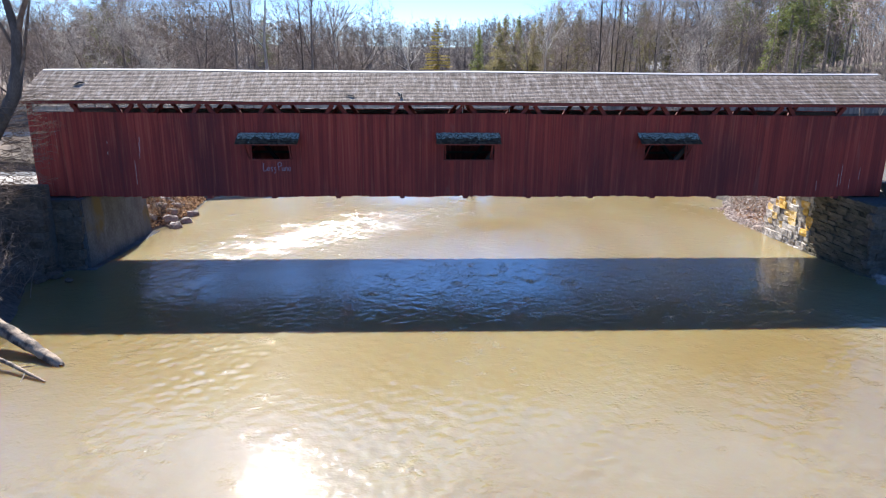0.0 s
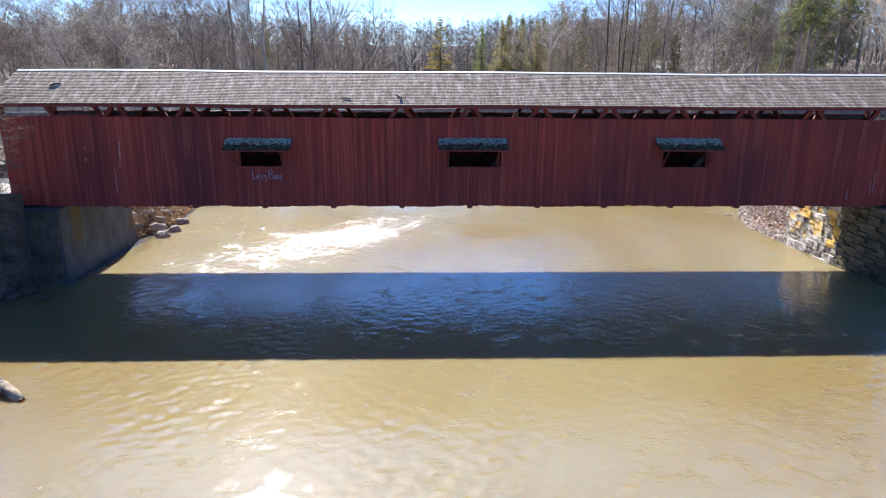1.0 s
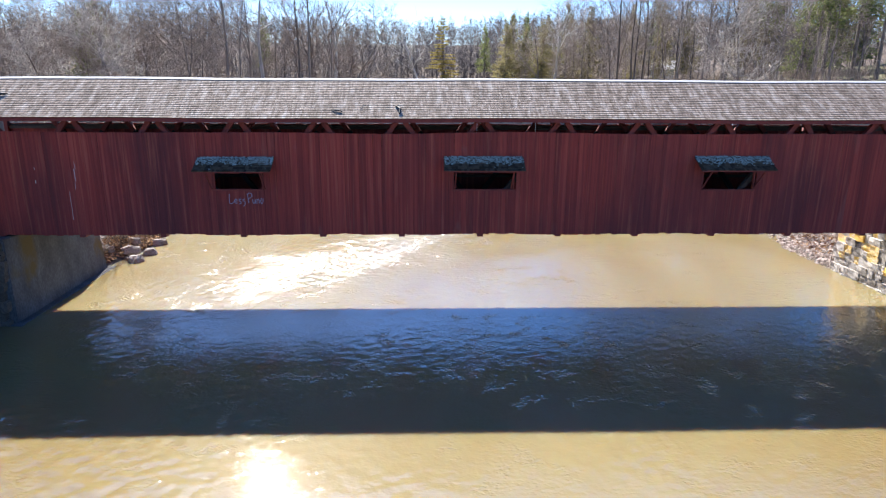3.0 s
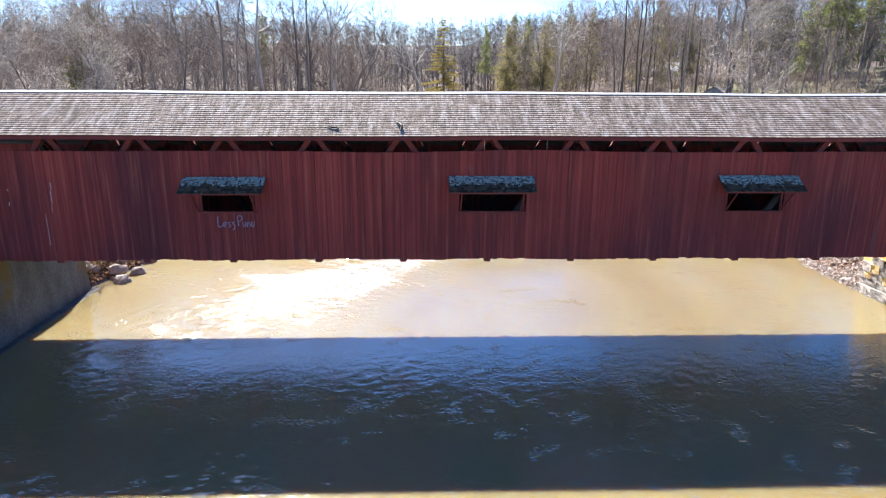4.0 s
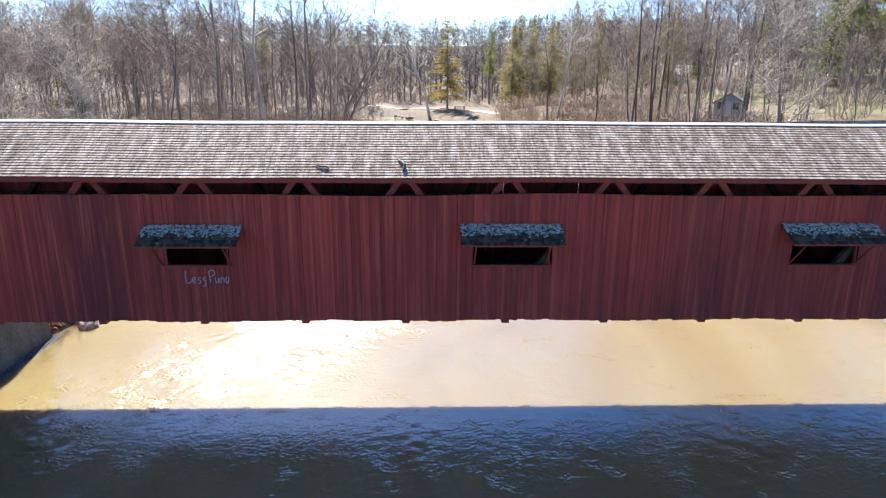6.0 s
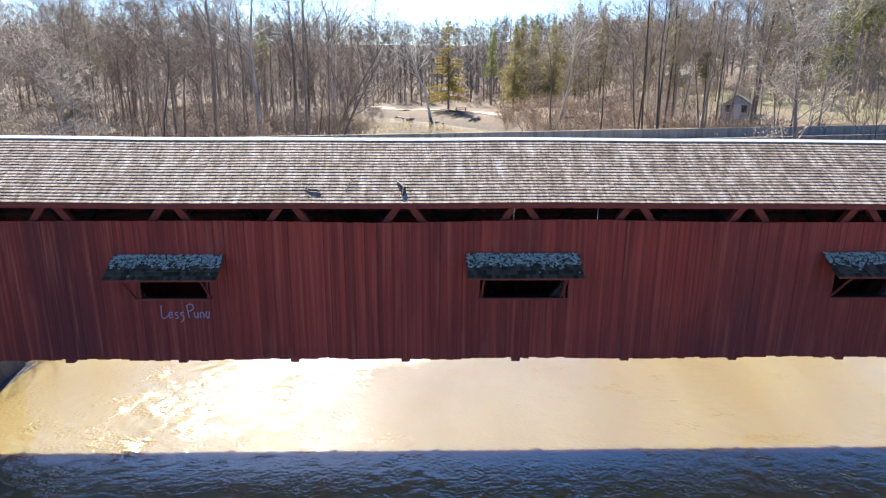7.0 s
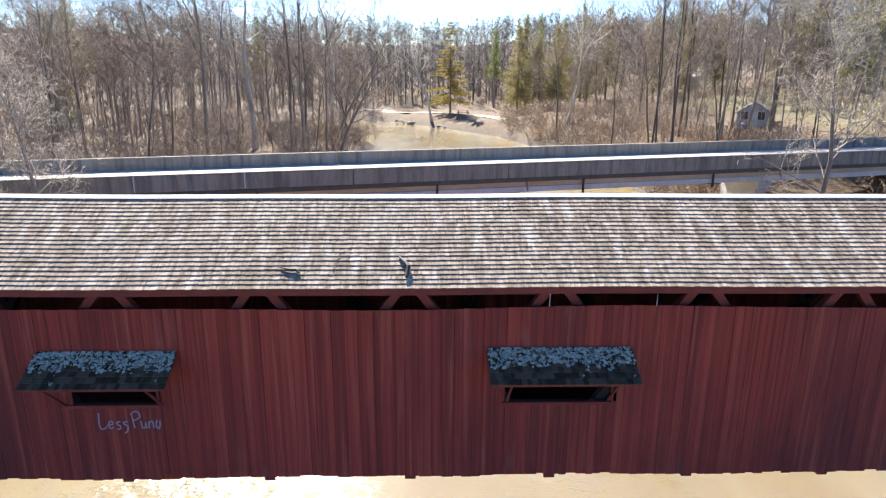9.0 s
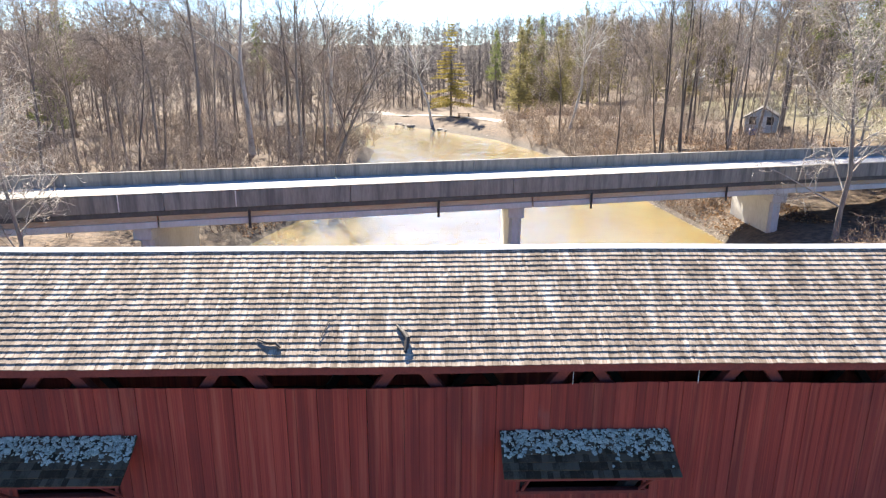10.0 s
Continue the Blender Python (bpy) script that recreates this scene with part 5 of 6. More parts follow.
    for x, y in scatter(rnd, 10, (29, 60), (12, 30), 5.0, 3.0):
        place(rnd.choice(OAKS[2:] + POLES), x, y, rnd.uniform(0.6, 0.85), rnd.uniform(0, 6.28))
    # brush along the banks and under the trees
    for x, y in scatter(rnd, 110, (-70, -11), (44, 112), 1.9, 0.4, 26):
        place(rnd.choice(SHRUBS), x, y, rnd.uniform(0.8, 1.5), rnd.uniform(0, 6.28))
    for x, y in scatter(rnd, 70, (15, 60), (46, 130), 2.0, 0.4, 18):
        place(rnd.choice(SHRUBS + LEAFY), x, y, rnd.uniform(0.7, 1.25), rnd.uniform(0, 6.28))
    for x, y in scatter(rnd, 26, (-30, -15), (9, 44), 1.6, 0.5, 12):
        place(rnd.choice(SHRUBS + LEAFY), x, y, rnd.uniform(0.5, 1.0), rnd.uniform(0, 6.28))
    for x, y in scatter(rnd, 26, (19, 34), (10, 46), 1.6, 0.5, 12):
        place(rnd.choice(SHRUBS + LEAFY), x, y, rnd.uniform(0.5, 1.0), rnd.uniform(0, 6.28))
    for x, y in scatter(rnd, 34, (21.5, 30), (41.5, 56), 1.0, 0.3, 7):
        place(rnd.choice(LEAFY + SHRUBS[2:]), x, y, rnd.uniform(0.4, 0.8), rnd.uniform(0, 6.28), 0.2)
    for x, y in scatter(rnd, 22, (-22, -14), (41, 52), 1.0, 0.3, 5):
        place(rnd.choice(LEAFY + SHRUBS[2:]), x, y, rnd.uniform(0.4, 0.8), rnd.uniform(0, 6.28), 0.2)
    for x, y in scatter(rnd, 22, (-22, -16.5), (8.1, 15), 0.8, 0.3, 5):
        place(rnd.choice(LEAFY), x, y, rnd.uniform(0.3, 0.6), rnd.uniform(0, 6.28), 0.25)
    for x, y in scatter(rnd, 26, (-26, -16.5), (-12, -2.9), 0.7, 0.2, 8):
        place(rnd.choice(SHRUBS), x, y, rnd.uniform(0.5, 0.9), rnd.uniform(0, 6.28))


def build_far_woods():
    """The hillsides beyond the bend: bare woods too far off to count."""
    rnd = random.Random(5)
    protos = []
    for i in range(6):
        limbs, twigs = [(0, 0, -0.5, 0.3, 0, 9, 0.15, 0.10), (0.3, 0, 9, 0, 0.4, 18, 0.10, 0.02)], []
        for k in range(25):
            z = rnd.uniform(2.0, 17.5)
            az = rnd.uniform(0, 6.283)
            d = Vector((math.cos(az), math.sin(az), rnd.uniform(0.6, 1.5))).normalized()
            p = Vector((0, 0, z))
            q = p + d * rnd.uniform(2.0, 4.6) * (1.25 - z / 24)
            twigs.append((*p, *q, 0.075, 0.0))
            for j in range(6):
                b = p.lerp(q, rnd.uniform(0.3, 1.0))
                e = (d + Vector((rnd.gauss(0, 0.6), rnd.gauss(0, 0.6), rnd.gauss(0.15, 0.4)))).normalized()
                twigs.append((*b, *(b + e * rnd.uniform(1.0, 2.6)), 0.048, 0.0))
        protos.append((np.array(limbs), np.array(twigs)))
    rows, tips = [], []
    spots = scatter(rnd, 480, (-190, 210), (176, 330), 4.0, 3.0) + scatter(rnd, 330, (-70, 90), (166, 240), 2.6, 3.0)
    spots += scatter(rnd, 230, (-190, 230), (330, 425), 4.5, 3.0)
    spots += scatter(rnd, 130, (-190, -58), (118, 180), 4.0, 3.0) + scatter(rnd, 150, (66, 190), (100, 178), 4.0, 3.0) + scatter(rnd, 70, (-190, -108), (45, 122), 6.0, 3.0)
    pts = np.array(spots)
    hz = ground_height(pts[:, 0], pts[:, 1])
    for (x, y), z in zip(spots, hz):
        s = rnd.uniform(0.62, 0.95)
        a = rnd.uniform(0, 6.28)
        c, sn = math.cos(a), math.sin(a)
        R = np.array([[c, -sn, 0], [sn, c, 0], [0, 0, 1]])
        for p, store in zip(rnd.choice(protos), (rows, tips)):
            q = p.copy()
            q[:, 0:3] = p[:, 0:3] @ R.T * s + (x, y, z)
            q[:, 3:6] = p[:, 3:6] @ R.T * s + (x, y, z)
            store.append(q)
    # the canopy of the hillsides, where single crowns run together
    gx, gy = np.array([rnd.uniform(-150, 190) for k in range(2600)]), np.array([rnd.uniform(185, 440) for k in range(2600)])
    hz = ground_height(gx, gy)
    canopy = []
    for x, y, z in zip(gx, gy, hz):
        c = Vector((x, y, z + rnd.uniform(3.0, 13.0)))
        for k in range(20):
            b = c + Vector((rnd.gauss(0, 1.5), rnd.gauss(0, 1.5), rnd.gauss(0, 1.6)))
            d = Vector((rnd.gauss(0, 0.7), rnd.gauss(0, 0.7), rnd.gauss(0.8, 0.5))).normalized()
            canopy.append((*b, *(b + d * rnd.uniform(1.4, 3.0)), 0.075, 0.0))
    tips.append(np.array(canopy))
    ob = new("far_woods", twig_mesh("far_woods", np.vstack(rows), np.vstack(tips), FAR_TWIG))
    tagged(ob, "bare winter woods on the far hillsides", "woods", kind="stuff")


def build_undergrowth():
    """Waist- to head-high brush between the trunks, too fine to count."""
    rnd = random.Random(61)
    spots = scatter(rnd, 620, (-100, -12), (50, 150), 1.5, 1.0) + scatter(rnd, 380, (19, 100), (56, 150), 1.7, 1.0, 60) + scatter(rnd, 260, (-60, 80), (168, 212), 2.2, 3.0)
    pts = np.array(spots)
    hz = ground_height(pts[:, 0], pts[:, 1])
    limbs, tips = [], []
    for (x, y), z in zip(spots, hz):
        big = rnd.uniform(0.7, 1.3)
        for k in range(13):
            p = Vector((x + rnd.gauss(0, 0.6), y + rnd.gauss(0, 0.6), z - 0.1))
            d = Vector((rnd.gauss(0, 0.34), rnd.gauss(0, 0.34), 1)).normalized()
            q = p + d * rnd.uniform(1.0, 2.3) * big
            limbs.append((*p, *q, 0.028, 0.018))
            for j in range(4):
                e = (d + Vector((rnd.gauss(0, 0.55), rnd.gauss(0, 0.55), rnd.gauss(0.1, 0.3)))).normalized()
                b = p.lerp(q, rnd.uniform(0.45, 1.0))
                tips.append((*b, *(b + e * rnd.uniform(0.7, 1.6) * big), 0.017, 0.0))
    ob = new("undergrowth", twig_mesh("undergrowth", limbs, tips, BRUSH))
    tagged(ob, "tangled bare brown undergrowth between the trees", "undergrowth", kind="stuff")


build_woods()
build_far_woods()
build_undergrowth()


# ---- things on the banks ----
def near_left_tree():
    """Old tree on the near left bank, its trunk leaning in from outside."""
    root = thing("bank_tree", "dark old tree leaning over the bridge end with bare brushy branches", "tree")
    rnd = random.Random(8)
    trunk = [(-23.4, -3.6, 2.0, -22.2, -3.3, 4.8, 0.38, 0.34), (-22.2, -3.3, 4.8, -20.9, -3.0, 7.0, 0.34, 0.31), (-20.9, -3.0, 7.0, -19.65, -3.0, 8.9, 0.31, 0.29),
             (-19.65, -3.0, 8.9, -19.28, -3.0, 10.2, 0.29, 0.25), (-19.28, -3.0, 10.2, -19.12, -3.0, 11.6, 0.25, 0.21), (-19.12, -3.0, 11.6, -19.45, -2.9, 13.1, 0.17, 0.14),
             (-19.45, -2.9, 13.1, -19.9, -2.6, 16.5, 0.14, 0.08), (-19.9, -2.6, 16.5, -19.8, -2.4, 20.0, 0.08, 0.03)]
    limbs = [(-19.12, -3.0, 11.4, -18.85, -3.0, 12.2, 0.16, 0.14), (-18.85, -3.0, 12.2, -18.55, -2.9, 13.0, 0.14, 0.12), (-18.55, -2.9, 13.0, -18.1, -2.7, 17.0, 0.12, 0.04),
             (-19.45, -3.05, 9.3, -18.95, -3.1, 10.4, 0.10, 0.085), (-18.95, -3.1, 10.4, -18.6, -3.1, 11.8, 0.085, 0.07), (-18.6, -3.1, 11.8, -18.25, -3.1, 13.1, 0.07, 0.055),
             (-18.25, -3.1, 13.1, -17.9, -3.0, 16.0, 0.055, 0.02), (-19.3, -3.0, 10.8, -19.8, -3.0, 12.0, 0.09, 0.07), (-19.8, -3.0, 12.0, -20.5, -2.8, 14.5, 0.07, 0.03),
             (-19.7, -3.0, 8.8, -20.5, -3.2, 9.6, 0.06, 0.04), (-20.5, -3.2, 9.6, -21.4, -3.2, 10.0, 0.04, 0.02)]
    # brushy low branches in front of the wall end
    for k in range(95):
        z = rnd.uniform(3.2, 8.9)
        p = Vector((-21.1 + (z - 6) * 0.25 + rnd.uniform(-0.3, 0.5), -3.0 + rnd.uniform(-0.3, 0.6), z))
        d = Vector((rnd.uniform(0.5, 1.0), rnd.uniform(-0.3, 0.6), rnd.uniform(-0.35, 0.35))).normalized()
        r = 0.022
        for i in range(4):
            d = (d + Vector((rnd.gauss(0, 0.2), rnd.gauss(0, 0.2), rnd.gauss(0, 0.2)))).normalized()
            q = p + d * rnd.uniform(0.35, 0.65)
            limbs.append((*p, *q, r, r * 0.7))
            r *= 0.7
            for j in range(3):
                e = (d + Vector((rnd.gauss(0, 0.6), rnd.gauss(0, 0.6), rnd.gauss(0, 0.6)))).normalized()
                q2 = q + e * rnd.uniform(0.2, 0.5)
                limbs.append((*q, *q2, r * 0.7, 0.005))
            p = q
    v, q = chain(trunk, 10)
    t = new("trunk", mesh_from_arrays("trunk", v, q, DARK_BARK))
    t.parent = root
    v, q = tubes(limbs, 4)
    b = new("crown", mesh_from_arrays("crown", v, q, BRUSH))
    b.parent = root


near_left_tree()


def build_log():
    segs = [(-18.6, -9.9, 1.25, -16.9, -10.8, 0.68, 0.30, 0.28), (-16.9, -10.8, 0.68, -16.1, -11.2, 0.50, 0.28, 0.26), (-16.1, -11.2, 0.50, -15.2, -11.75, 0.30, 0.26, 0.21), (-15.2, -11.75, 0.30, -14.5, -12.2, 0.14, 0.21, 0.18),
            (-14.5, -12.2, 0.14, -13.9, -12.6, 0.02, 0.18, 0.15), (-13.9, -12.6, 0.02, -13.80, -12.67, -0.02, 0.15, 0.10)]
    fine = []
    for s in segs:   # finer rings for a gnarled surface
        a0, b0 = Vector(s[0:3]), Vector(s[3:6])
        for i in range(6):
            u, w = i / 6, (i + 1) / 6
            fine.append((*a0.lerp(b0, u), *a0.lerp(b0, w), s[6] + (s[7] - s[6]) * u, s[6] + (s[7] - s[6]) * w))
    v, q = chain(fine, 18)
    axis = Vector((4.85, -2.8, -1.25)).normalized()
    out = []
    for co in v:
        c = Vector(co)
        along = c.dot(axis)
        k = 0.05 * noise.noise(Vector((c.x * 2.1, c.y * 2.1, c.z * 7.0))) + 0.03 * noise.noise(c * 6.0)
        tear = max(0.0, min(1.0, (c.x + 14.7) / 0.9))   # splintered end
        k += tear * 0.09 * noise.noise(Vector((c.x * 3, c.y * 9, c.z * 11)))
        c = c + axis * tear * 0.35 * noise.noise(Vector((c.y * 7 + c.x * 4, c.z * 12, 3)))
        out.append(tuple(c + Vector((noise.noise(c * 1.3), noise.noise(c * 1.3 + Vector((9, 0, 0))), 0)) * 0.05 + Vector((0, 0, k))))
    ob = new("driftwood_log", mesh_from_arrays("driftwood_log", out, q, LOGWOOD))
    tagged(ob, "sun-bleached fallen log lying from the bank into the water", "log")
    segs = [(-17.0, -12.2, 0.45, -15.4, -12.9, 0.22, 0.09, 0.075), (-15.4, -12.9, 0.22, -14.4, -13.5, 0.10, 0.075, 0.055), (-14.4, -13.5, 0.10, -13.7, -13.9, 0.02, 0.055, 0.03),
            (-14.6, -13.4, 0.12, -14.5, -14.1, -0.1, 0.03, 0.012), (-15.0, -13.1, 0.16, -14.2, -13.2, 0.3, 0.03, 0.01), (-16.0, -12.6, 0.3, -15.6, -13.4, 0.0, 0.03, 0.012)]
    v, q = tubes(segs, 7)
    ob = new("drowned_branch", mesh_from_arrays("drowned_branch", v, q, LOGWOOD))
    tagged(ob, "thin forked branch reaching into the shallow water", "branch")


build_log()


def rock(rnd, x, y, z, s, flat=0.6, mat=None):
    bm = bmesh.new()
    bmesh.ops.create_icosphere(bm, subdivisions=2, radius=1.0)
    o = Vector((rnd.uniform(-9, 9), rnd.uniform(-9, 9), 0))
    for v in bm.verts:
        v.co *= 1 + 0.55 * noise.noise(v.co * 0.9 + o) + 0.30 * noise.noise(v.co * 2.3 + o)
        v.co.z = max(-0.9, min(0.85, v.co.z))
    bm.transform(Matrix.Translation((x, y, z)) @ Matrix.Rotation(rnd.uniform(0, 6.28), 4, "Z") @ Matrix.Diagonal((s, s * rnd.uniform(0.6, 0.9), s * flat, 1)))
    ob = part("bank_rock", bm, mat or ROCK)
    tagged(ob, "angular grey-brown rock at the water's edge", "rock", "bank rocks")


def build_rocks():
    rnd = random.Random(31)
    for k in range(30):   # past the concrete abutment
        x, y = -18.1 - rnd.uniform(-0.9, 2.2), 7.9 + rnd.uniform(0, 5.4)
        rock(rnd, x, y, max(0.0, float(ground_height(np.array([x]), np.array([y]))[0])) + 0.05, rnd.uniform(0.15, 0.55), 0.8)
    for k in range(110):   # gravel spit past the stone abutment
        x, y = 21.9 + abs(rnd.gauss(0, 1.4)) - 0.6, 8.6 + rnd.uniform(-1.8, 6.4)
        rock(rnd, x, y, max(0.0, float(ground_height(np.array([x]), np.array([y]))[0])) + rnd.uniform(-0.04, 0.03), rnd.uniform(0.05, 0.17), 0.7, PALE_ROCK)
    for k in range(9):
        rock(rnd, -19.7 + rnd.gauss(0, 0.6), -2.4 + rnd.gauss(0, 0.5), 0.1, rnd.uniform(0.2, 0.5), 0.5, STONE_DARK)
    for k in range(8):
        rock(rnd, 22.4 + rnd.gauss(0, 0.5), -3.6 + rnd.gauss(0, 0.5), 0.0, rnd.uniform(0.2, 0.5))
    for k in range(40):   # stones along the far bank
        t = rnd.random()
        rock(rnd, -10 + 23 * t + rnd.gauss(0, 0.4), 151.5 - 33 * t + rnd.gauss(0, 0.5) + 1.2, 0.15, rnd.uniform(0.3, 0.9))


build_rocks()


def build_litter(name, label, seed, count, xr, yr, dr):
    """Drifted dead leaves and broken twigs lying on a bank."""
    rnd = random.Random(seed)
    xs = np.array([rnd.uniform(*xr) for i in range(count)])
    ys = np.array([rnd.uniform(*yr) for i in range(count)])
    d, z = river_distance(xs, ys), ground_height(xs, ys)
    V, F = [], []
    for x, y, dd, h in zip(xs, ys, d, z):
        if not dr[0] < dd < dr[1]:
            continue
        c = Vector((x, y, h + rnd.uniform(0.0, 0.10)))
        a = Vector((rnd.gauss(0, 1), rnd.gauss(0, 1), rnd.gauss(0, 0.5))).normalized()
        b = a.cross(Vector((rnd.gauss(0, 0.5), rnd.gauss(0, 0.5), 1))).normalized()
        s = rnd.uniform(0.06, 0.16)
        k = len(V)
        V += [c - a * s, c + b * s * 0.55, c + a * s, c - b * s * 0.55 + Vector((0, 0, s * 0.4))]
        F.append((k, k + 1, k + 2, k + 3))
    ob = new(name, mesh_from_arrays(name, [tuple(v) for v in V], F, LEAF, False))
    tagged(ob, label, "leaves", kind="stuff")


def build_gravel(name, label, seed, count, xr, yr, dr):
    """Loose pebbles and broken stone lying on a bank, too many to count."""
    rnd = random.Random(seed)
    xs = np.array([rnd.uniform(*xr) for i in range(count)])
    ys = np.array([rnd.uniform(*yr) for i in range(count)])
    d, z = river_distance(xs, ys), ground_height(xs, ys)
    V, F = [], []
    for x, y, dd, h in zip(xs, ys, d, z):
        if not dr[0] < dd < dr[1]:
            continue
        k, s, a = len(V), rnd.choice((0.03, 0.04, 0.06, 0.06, 0.12)), rnd.uniform(0, 1.57)
        for i in range(4):
            q = a + 1.571 * i
            r = s * rnd.uniform(0.7, 1.2)
            V.append((x + math.cos(q) * r, y + math.sin(q) * r, max(h, 0.0) + rnd.uniform(0.0, 0.02)))
        V.append((x + rnd.uniform(-0.3, 0.3) * s, y + rnd.uniform(-0.3, 0.3) * s, max(h, 0.0) + s * rnd.uniform(0.5, 0.9)))
        F += [(k, k + 1, k + 4), (k + 1, k + 2, k + 4), (k + 2, k + 3, k + 4), (k + 3, k, k + 4)]
    ob = new(name, mesh_from_arrays(name, V, F, PALE_GRAVEL, False))
    tagged(ob, label, "gravel", kind="stuff")


build_gravel("gravel_spit", "pale pinkish gravel washed up beside the stone abutment", 8, 8000, (20.6, 28), (6.4, 17), (-0.12, 5))
build_gravel("bank_gravel", "pale gravel along the foot of the bank", 9, 5000, (21, 30), (40, 60), (-0.2, 2.2))
build_litter("leaf_litter", "rust-brown dead leaves drifted on the bank", 3, 16000, (-24, -16), (7.4, 18), (0.1, 5))
build_litter("leaf_litter", "rust-brown dead leaves drifted on the bank", 4, 1500, (19, 27), (6.6, 18), (0.6, 4))
build_litter("leaf_litter", "rust-brown dead leaves drifted on the bank", 5, 9000, (20, 36), (40, 62), (0.3, 9))
build_litter("leaf_litter", "rust-brown dead leaves drifted on the bank", 6, 6000, (-26, -9), (40, 62), (0.3, 8))


build_litter("leaf_litter", "rust-brown dead leaves drifted on the bank", 7, 9000, (17, 46), (56, 80), (0.6, 30))


def build_house(x, y, w, d, h, turn, name, label, roofing=None):
    z = float(ground_height(np.array([x]), np.array([y]))[0]) - 0.1
    hs = thing(name, label, "house")
    m = Matrix.Translation((x, y, z)) @ Matrix.Rotation(turn, 4, "Z")
    rise = w * 0.32
    bm = bmesh.new()
    f = [(-w / 2, -d / 2, 0), (w / 2, -d / 2, 0), (w / 2, d / 2, 0), (-w / 2, d / 2, 0)]
    v = [bm.verts.new(p) for p in f] + [bm.verts.new((p[0], p[1], h)) for p in f] + [bm.verts.new((0, -d / 2, h + rise)), bm.verts.new((0, d / 2, h + rise))]
    for q in ((0, 1, 5, 8, 4), (1, 2, 6, 5), (2, 3, 7, 9, 6), (3, 0, 4, 7), (4, 8, 9, 7), (5, 6, 9, 8)):
        bm.faces.new([v[i] for i in q])
    bmesh.ops.recalc_face_normals(bm, faces=bm.faces)
    bm.transform(m)
    part("wall", bm, SIDING, hs)
    slope = math.atan2(rise, w / 2)
    for sgn in (-1, 1):
        bm = bmesh.new()
        vs = box_bm(bm, 0, math.hypot(w / 2, rise) + 0.4, -d / 2 - 0.35, d / 2 + 0.35, 0.01, 0.12)
        bm.transform(m @ Matrix.Translation((0, 0, h + rise)) @ Matrix.Rotation(0 if sgn > 0 else math.pi, 4, "Z") @ Matrix.Rotation(slope, 4, "Y"))
        part("roof", bm, roofing or ROOFING, hs)
    for wx in (-w * 0.28, w * 0.22):
        bm = bmesh.new()
        box_bm(bm, wx - 0.5, wx + 0.5, -d / 2 - 0.06, -d / 2 - 0.01, 1.0, 2.2)
        bm.transform(m)
        win = part("window", bm, TRIMWHITE, hs)
        bm = bmesh.new()
        box_bm(bm, wx - 0.42, wx + 0.42, -d / 2 - 0.085, -d / 2 - 0.065, 1.08, 2.12)
        bm.transform(m)
        part("pane", bm, GLASSDARK, win)
    bm = bmesh.new()
    box_bm(bm, -0.45, 0.45, -d / 2 - 0.05, -d / 2 - 0.01, 0.1, 2.15)
    bm.transform(m)
    part("door", bm, TRIMWHITE, hs)


build_house(44.4, 78.4, 4.2, 5.8, 2.0, -0.5, "cabin", "small grey-blue sided cabin with a grey gable roof among the trees")
build_house(66.0, 160.0, 7.0, 6.0, 2.6, 1.2, "hill_house", "pale low house half hidden by trees on the hill", TRIMWHITE)
bm = bmesh.new()
box_bm(bm, 40.9, 41.6, 74.4, 75.0, 0, 0.9, 0.06)
bin_z = float(ground_height(np.array([41.2]), np.array([74.7]))[0])
bm.transform(Matrix.Translation((0, 0, bin_z - 0.05)))
tagged(part("blue_bin", bm, BLUEBIN), "small bright blue bin beside the cabin", "bin")


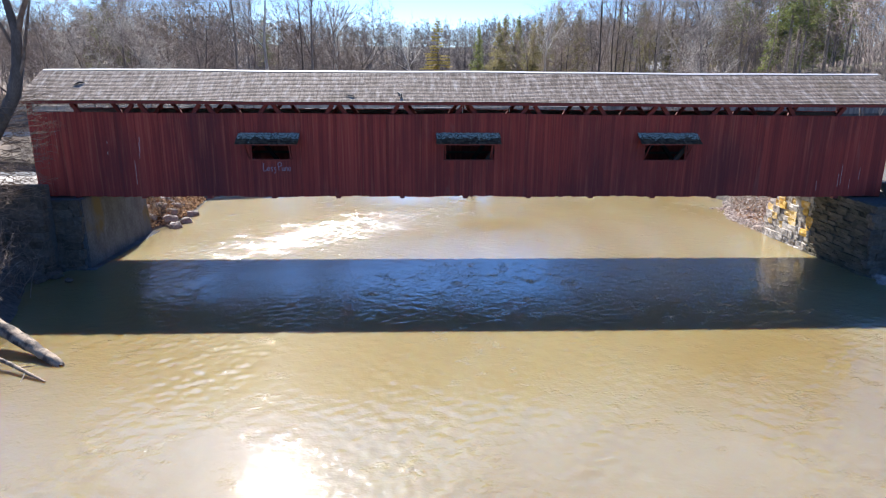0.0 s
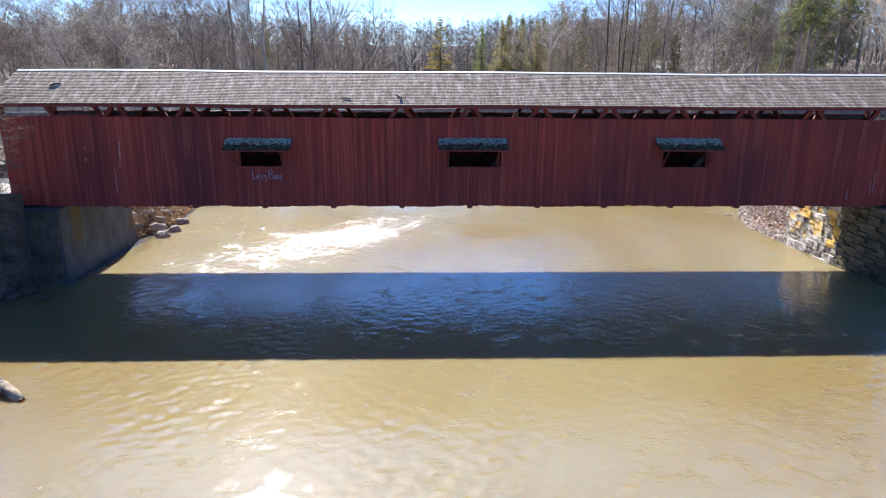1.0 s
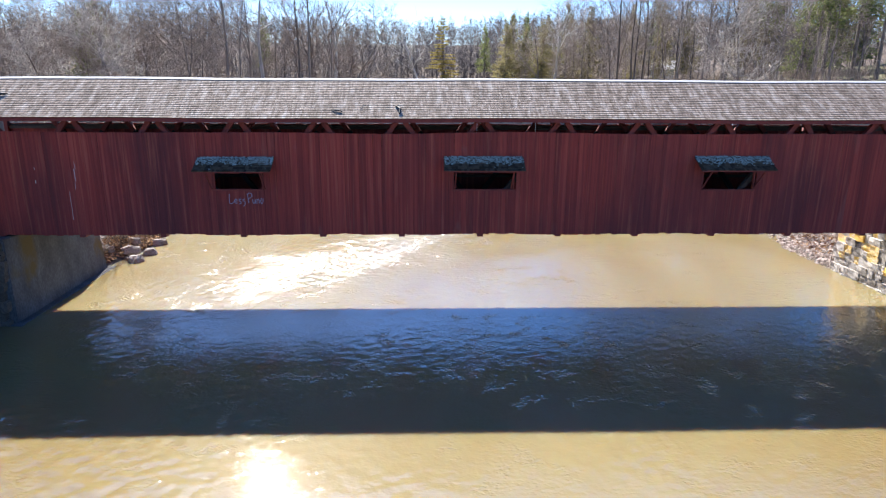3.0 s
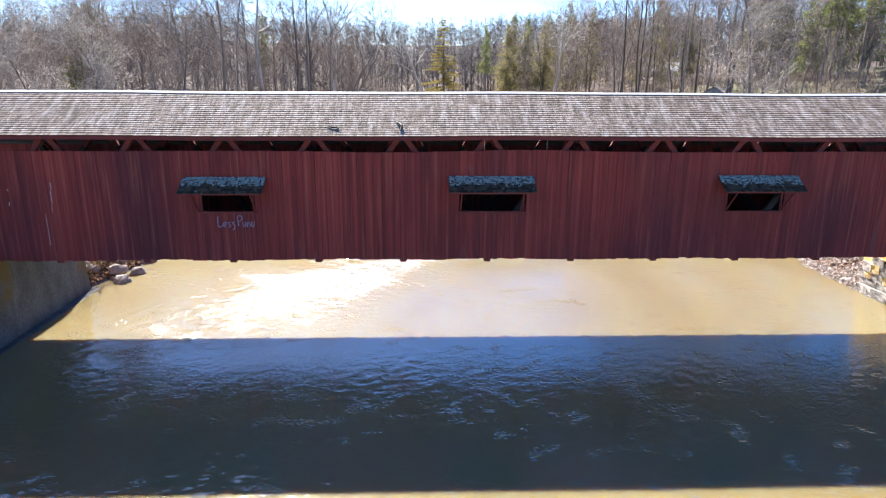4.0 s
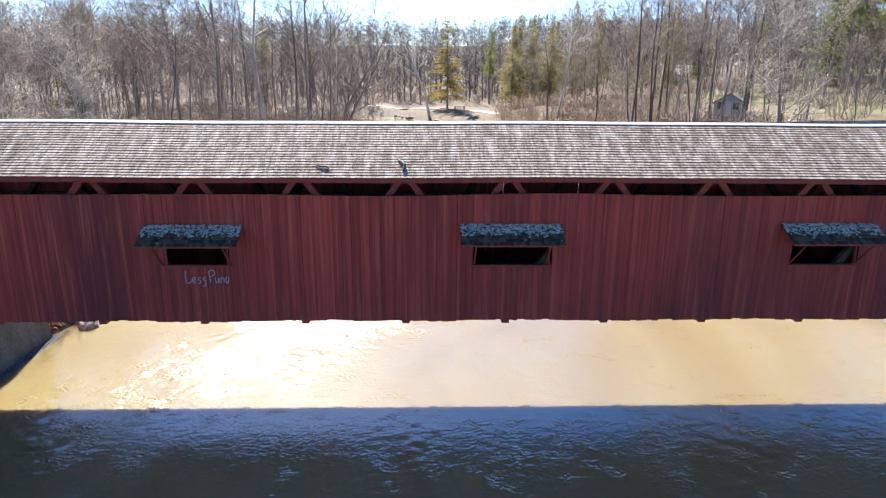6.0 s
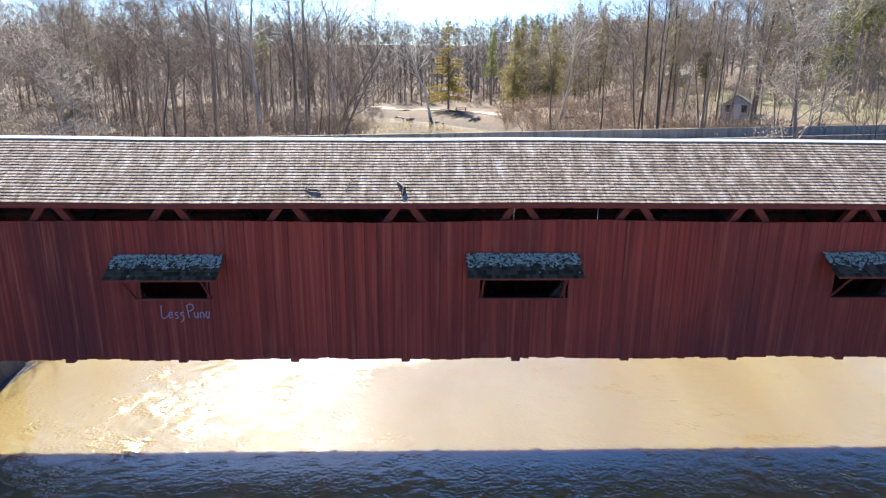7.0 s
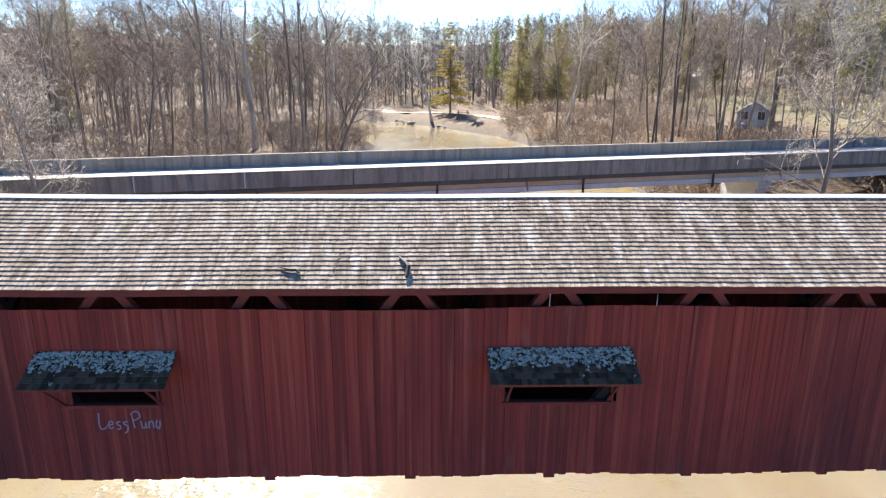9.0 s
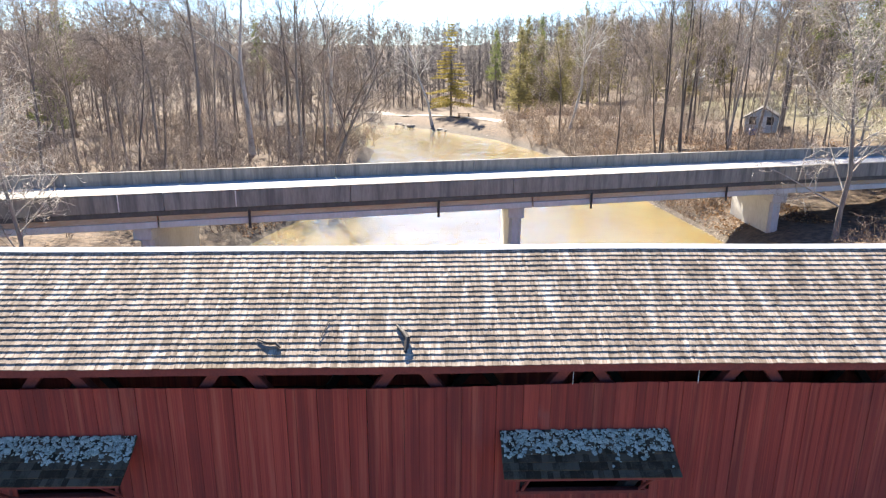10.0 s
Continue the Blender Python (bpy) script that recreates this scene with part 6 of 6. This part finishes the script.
def build_bench():
    """Rust-brown picnic bench on the far bank."""
    z = float(ground_height(np.array([7.5]), np.array([155.0]))[0])
    b = thing("picnic_table", "rust-brown picnic table on the far bank", "table", at=(7.5, 155, z))
    for name, x0, x1, y0, y1, z0, z1 in (("tabletop", -1.6, 1.6, -0.5, 0.5, 0.9, 1.02), ("seat", -1.6, 1.6, -1.1, -0.75, 0.5, 0.58), ("seat", -1.6, 1.6, 0.75, 1.1, 0.5, 0.58),
                                         ("leg", -1.3, -1.1, -0.9, 0.9, -0.1, 0.9), ("leg", 1.1, 1.3, -0.9, 0.9, -0.1, 0.9)):
        box_part(name, x0, x1, y0, y1, z0, z1, RUST, b, 0.02)


build_bench()


def strip(name, pts, width, mat, label, lift=0.06):
    """A lane laid on the ground along a line of points."""
    V, F = [], []
    P = [Vector((x, y, 0)) for x, y in pts]
    fine = []
    for a, b in zip(P, P[1:]):
        n = max(1, int((b - a).length / 1.5))
        fine += [a.lerp(b, i / n) for i in range(n)]
    fine.append(P[-1])
    for i, p in enumerate(fine):
        d = (fine[min(i + 1, len(fine) - 1)] - fine[max(i - 1, 0)]).normalized()
        n = Vector((-d.y, d.x, 0))
        for s in np.linspace(-0.5, 0.5, 5):
            q = p + n * width * s
            V.append((q.x, q.y, float(ground_height(np.array([q.x]), np.array([q.y]))[0]) + lift))
        if i:
            k = len(V) - 10
            F += [(k + j, k + j + 1, k + j + 6, k + j + 5) for j in range(4)]
    ob = link_mesh(name, V, F, mat, smooth=True)
    tagged(ob, label, "road", kind="structure")


strip("road", [(-20, 168), (-8, 161), (4, 151), (15, 139.5), (24, 128), (34, 110)], 4.0, GRAVEL, "pale gravel lane along the far bank", 0.12)
strip("road", [(-20.95, 2.4), (-60, 3.0)], 4.4, GRAVEL, "pale lane leading into the covered bridge", 0.05)
strip("road", [(23.75, 2.4), (60, 3.0)], 4.4, GRAVEL, "pale lane leading out of the covered bridge", 0.05)


# ---- stones, boards and shingles one by one ----
build_left_wing()
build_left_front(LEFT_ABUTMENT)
build_right_abutment()
build_walls()
for me, m in SHINGLE_PIECES:
    ob = new("shingle", me)
    ob.parent = ROOF
    ob.matrix_basis = m

# the patterns from which the trees and shrubs were copied
for proto in PROTOS:
    for ob in [*proto.children_recursive, proto]:
        bpy.data.objects.remove(ob)
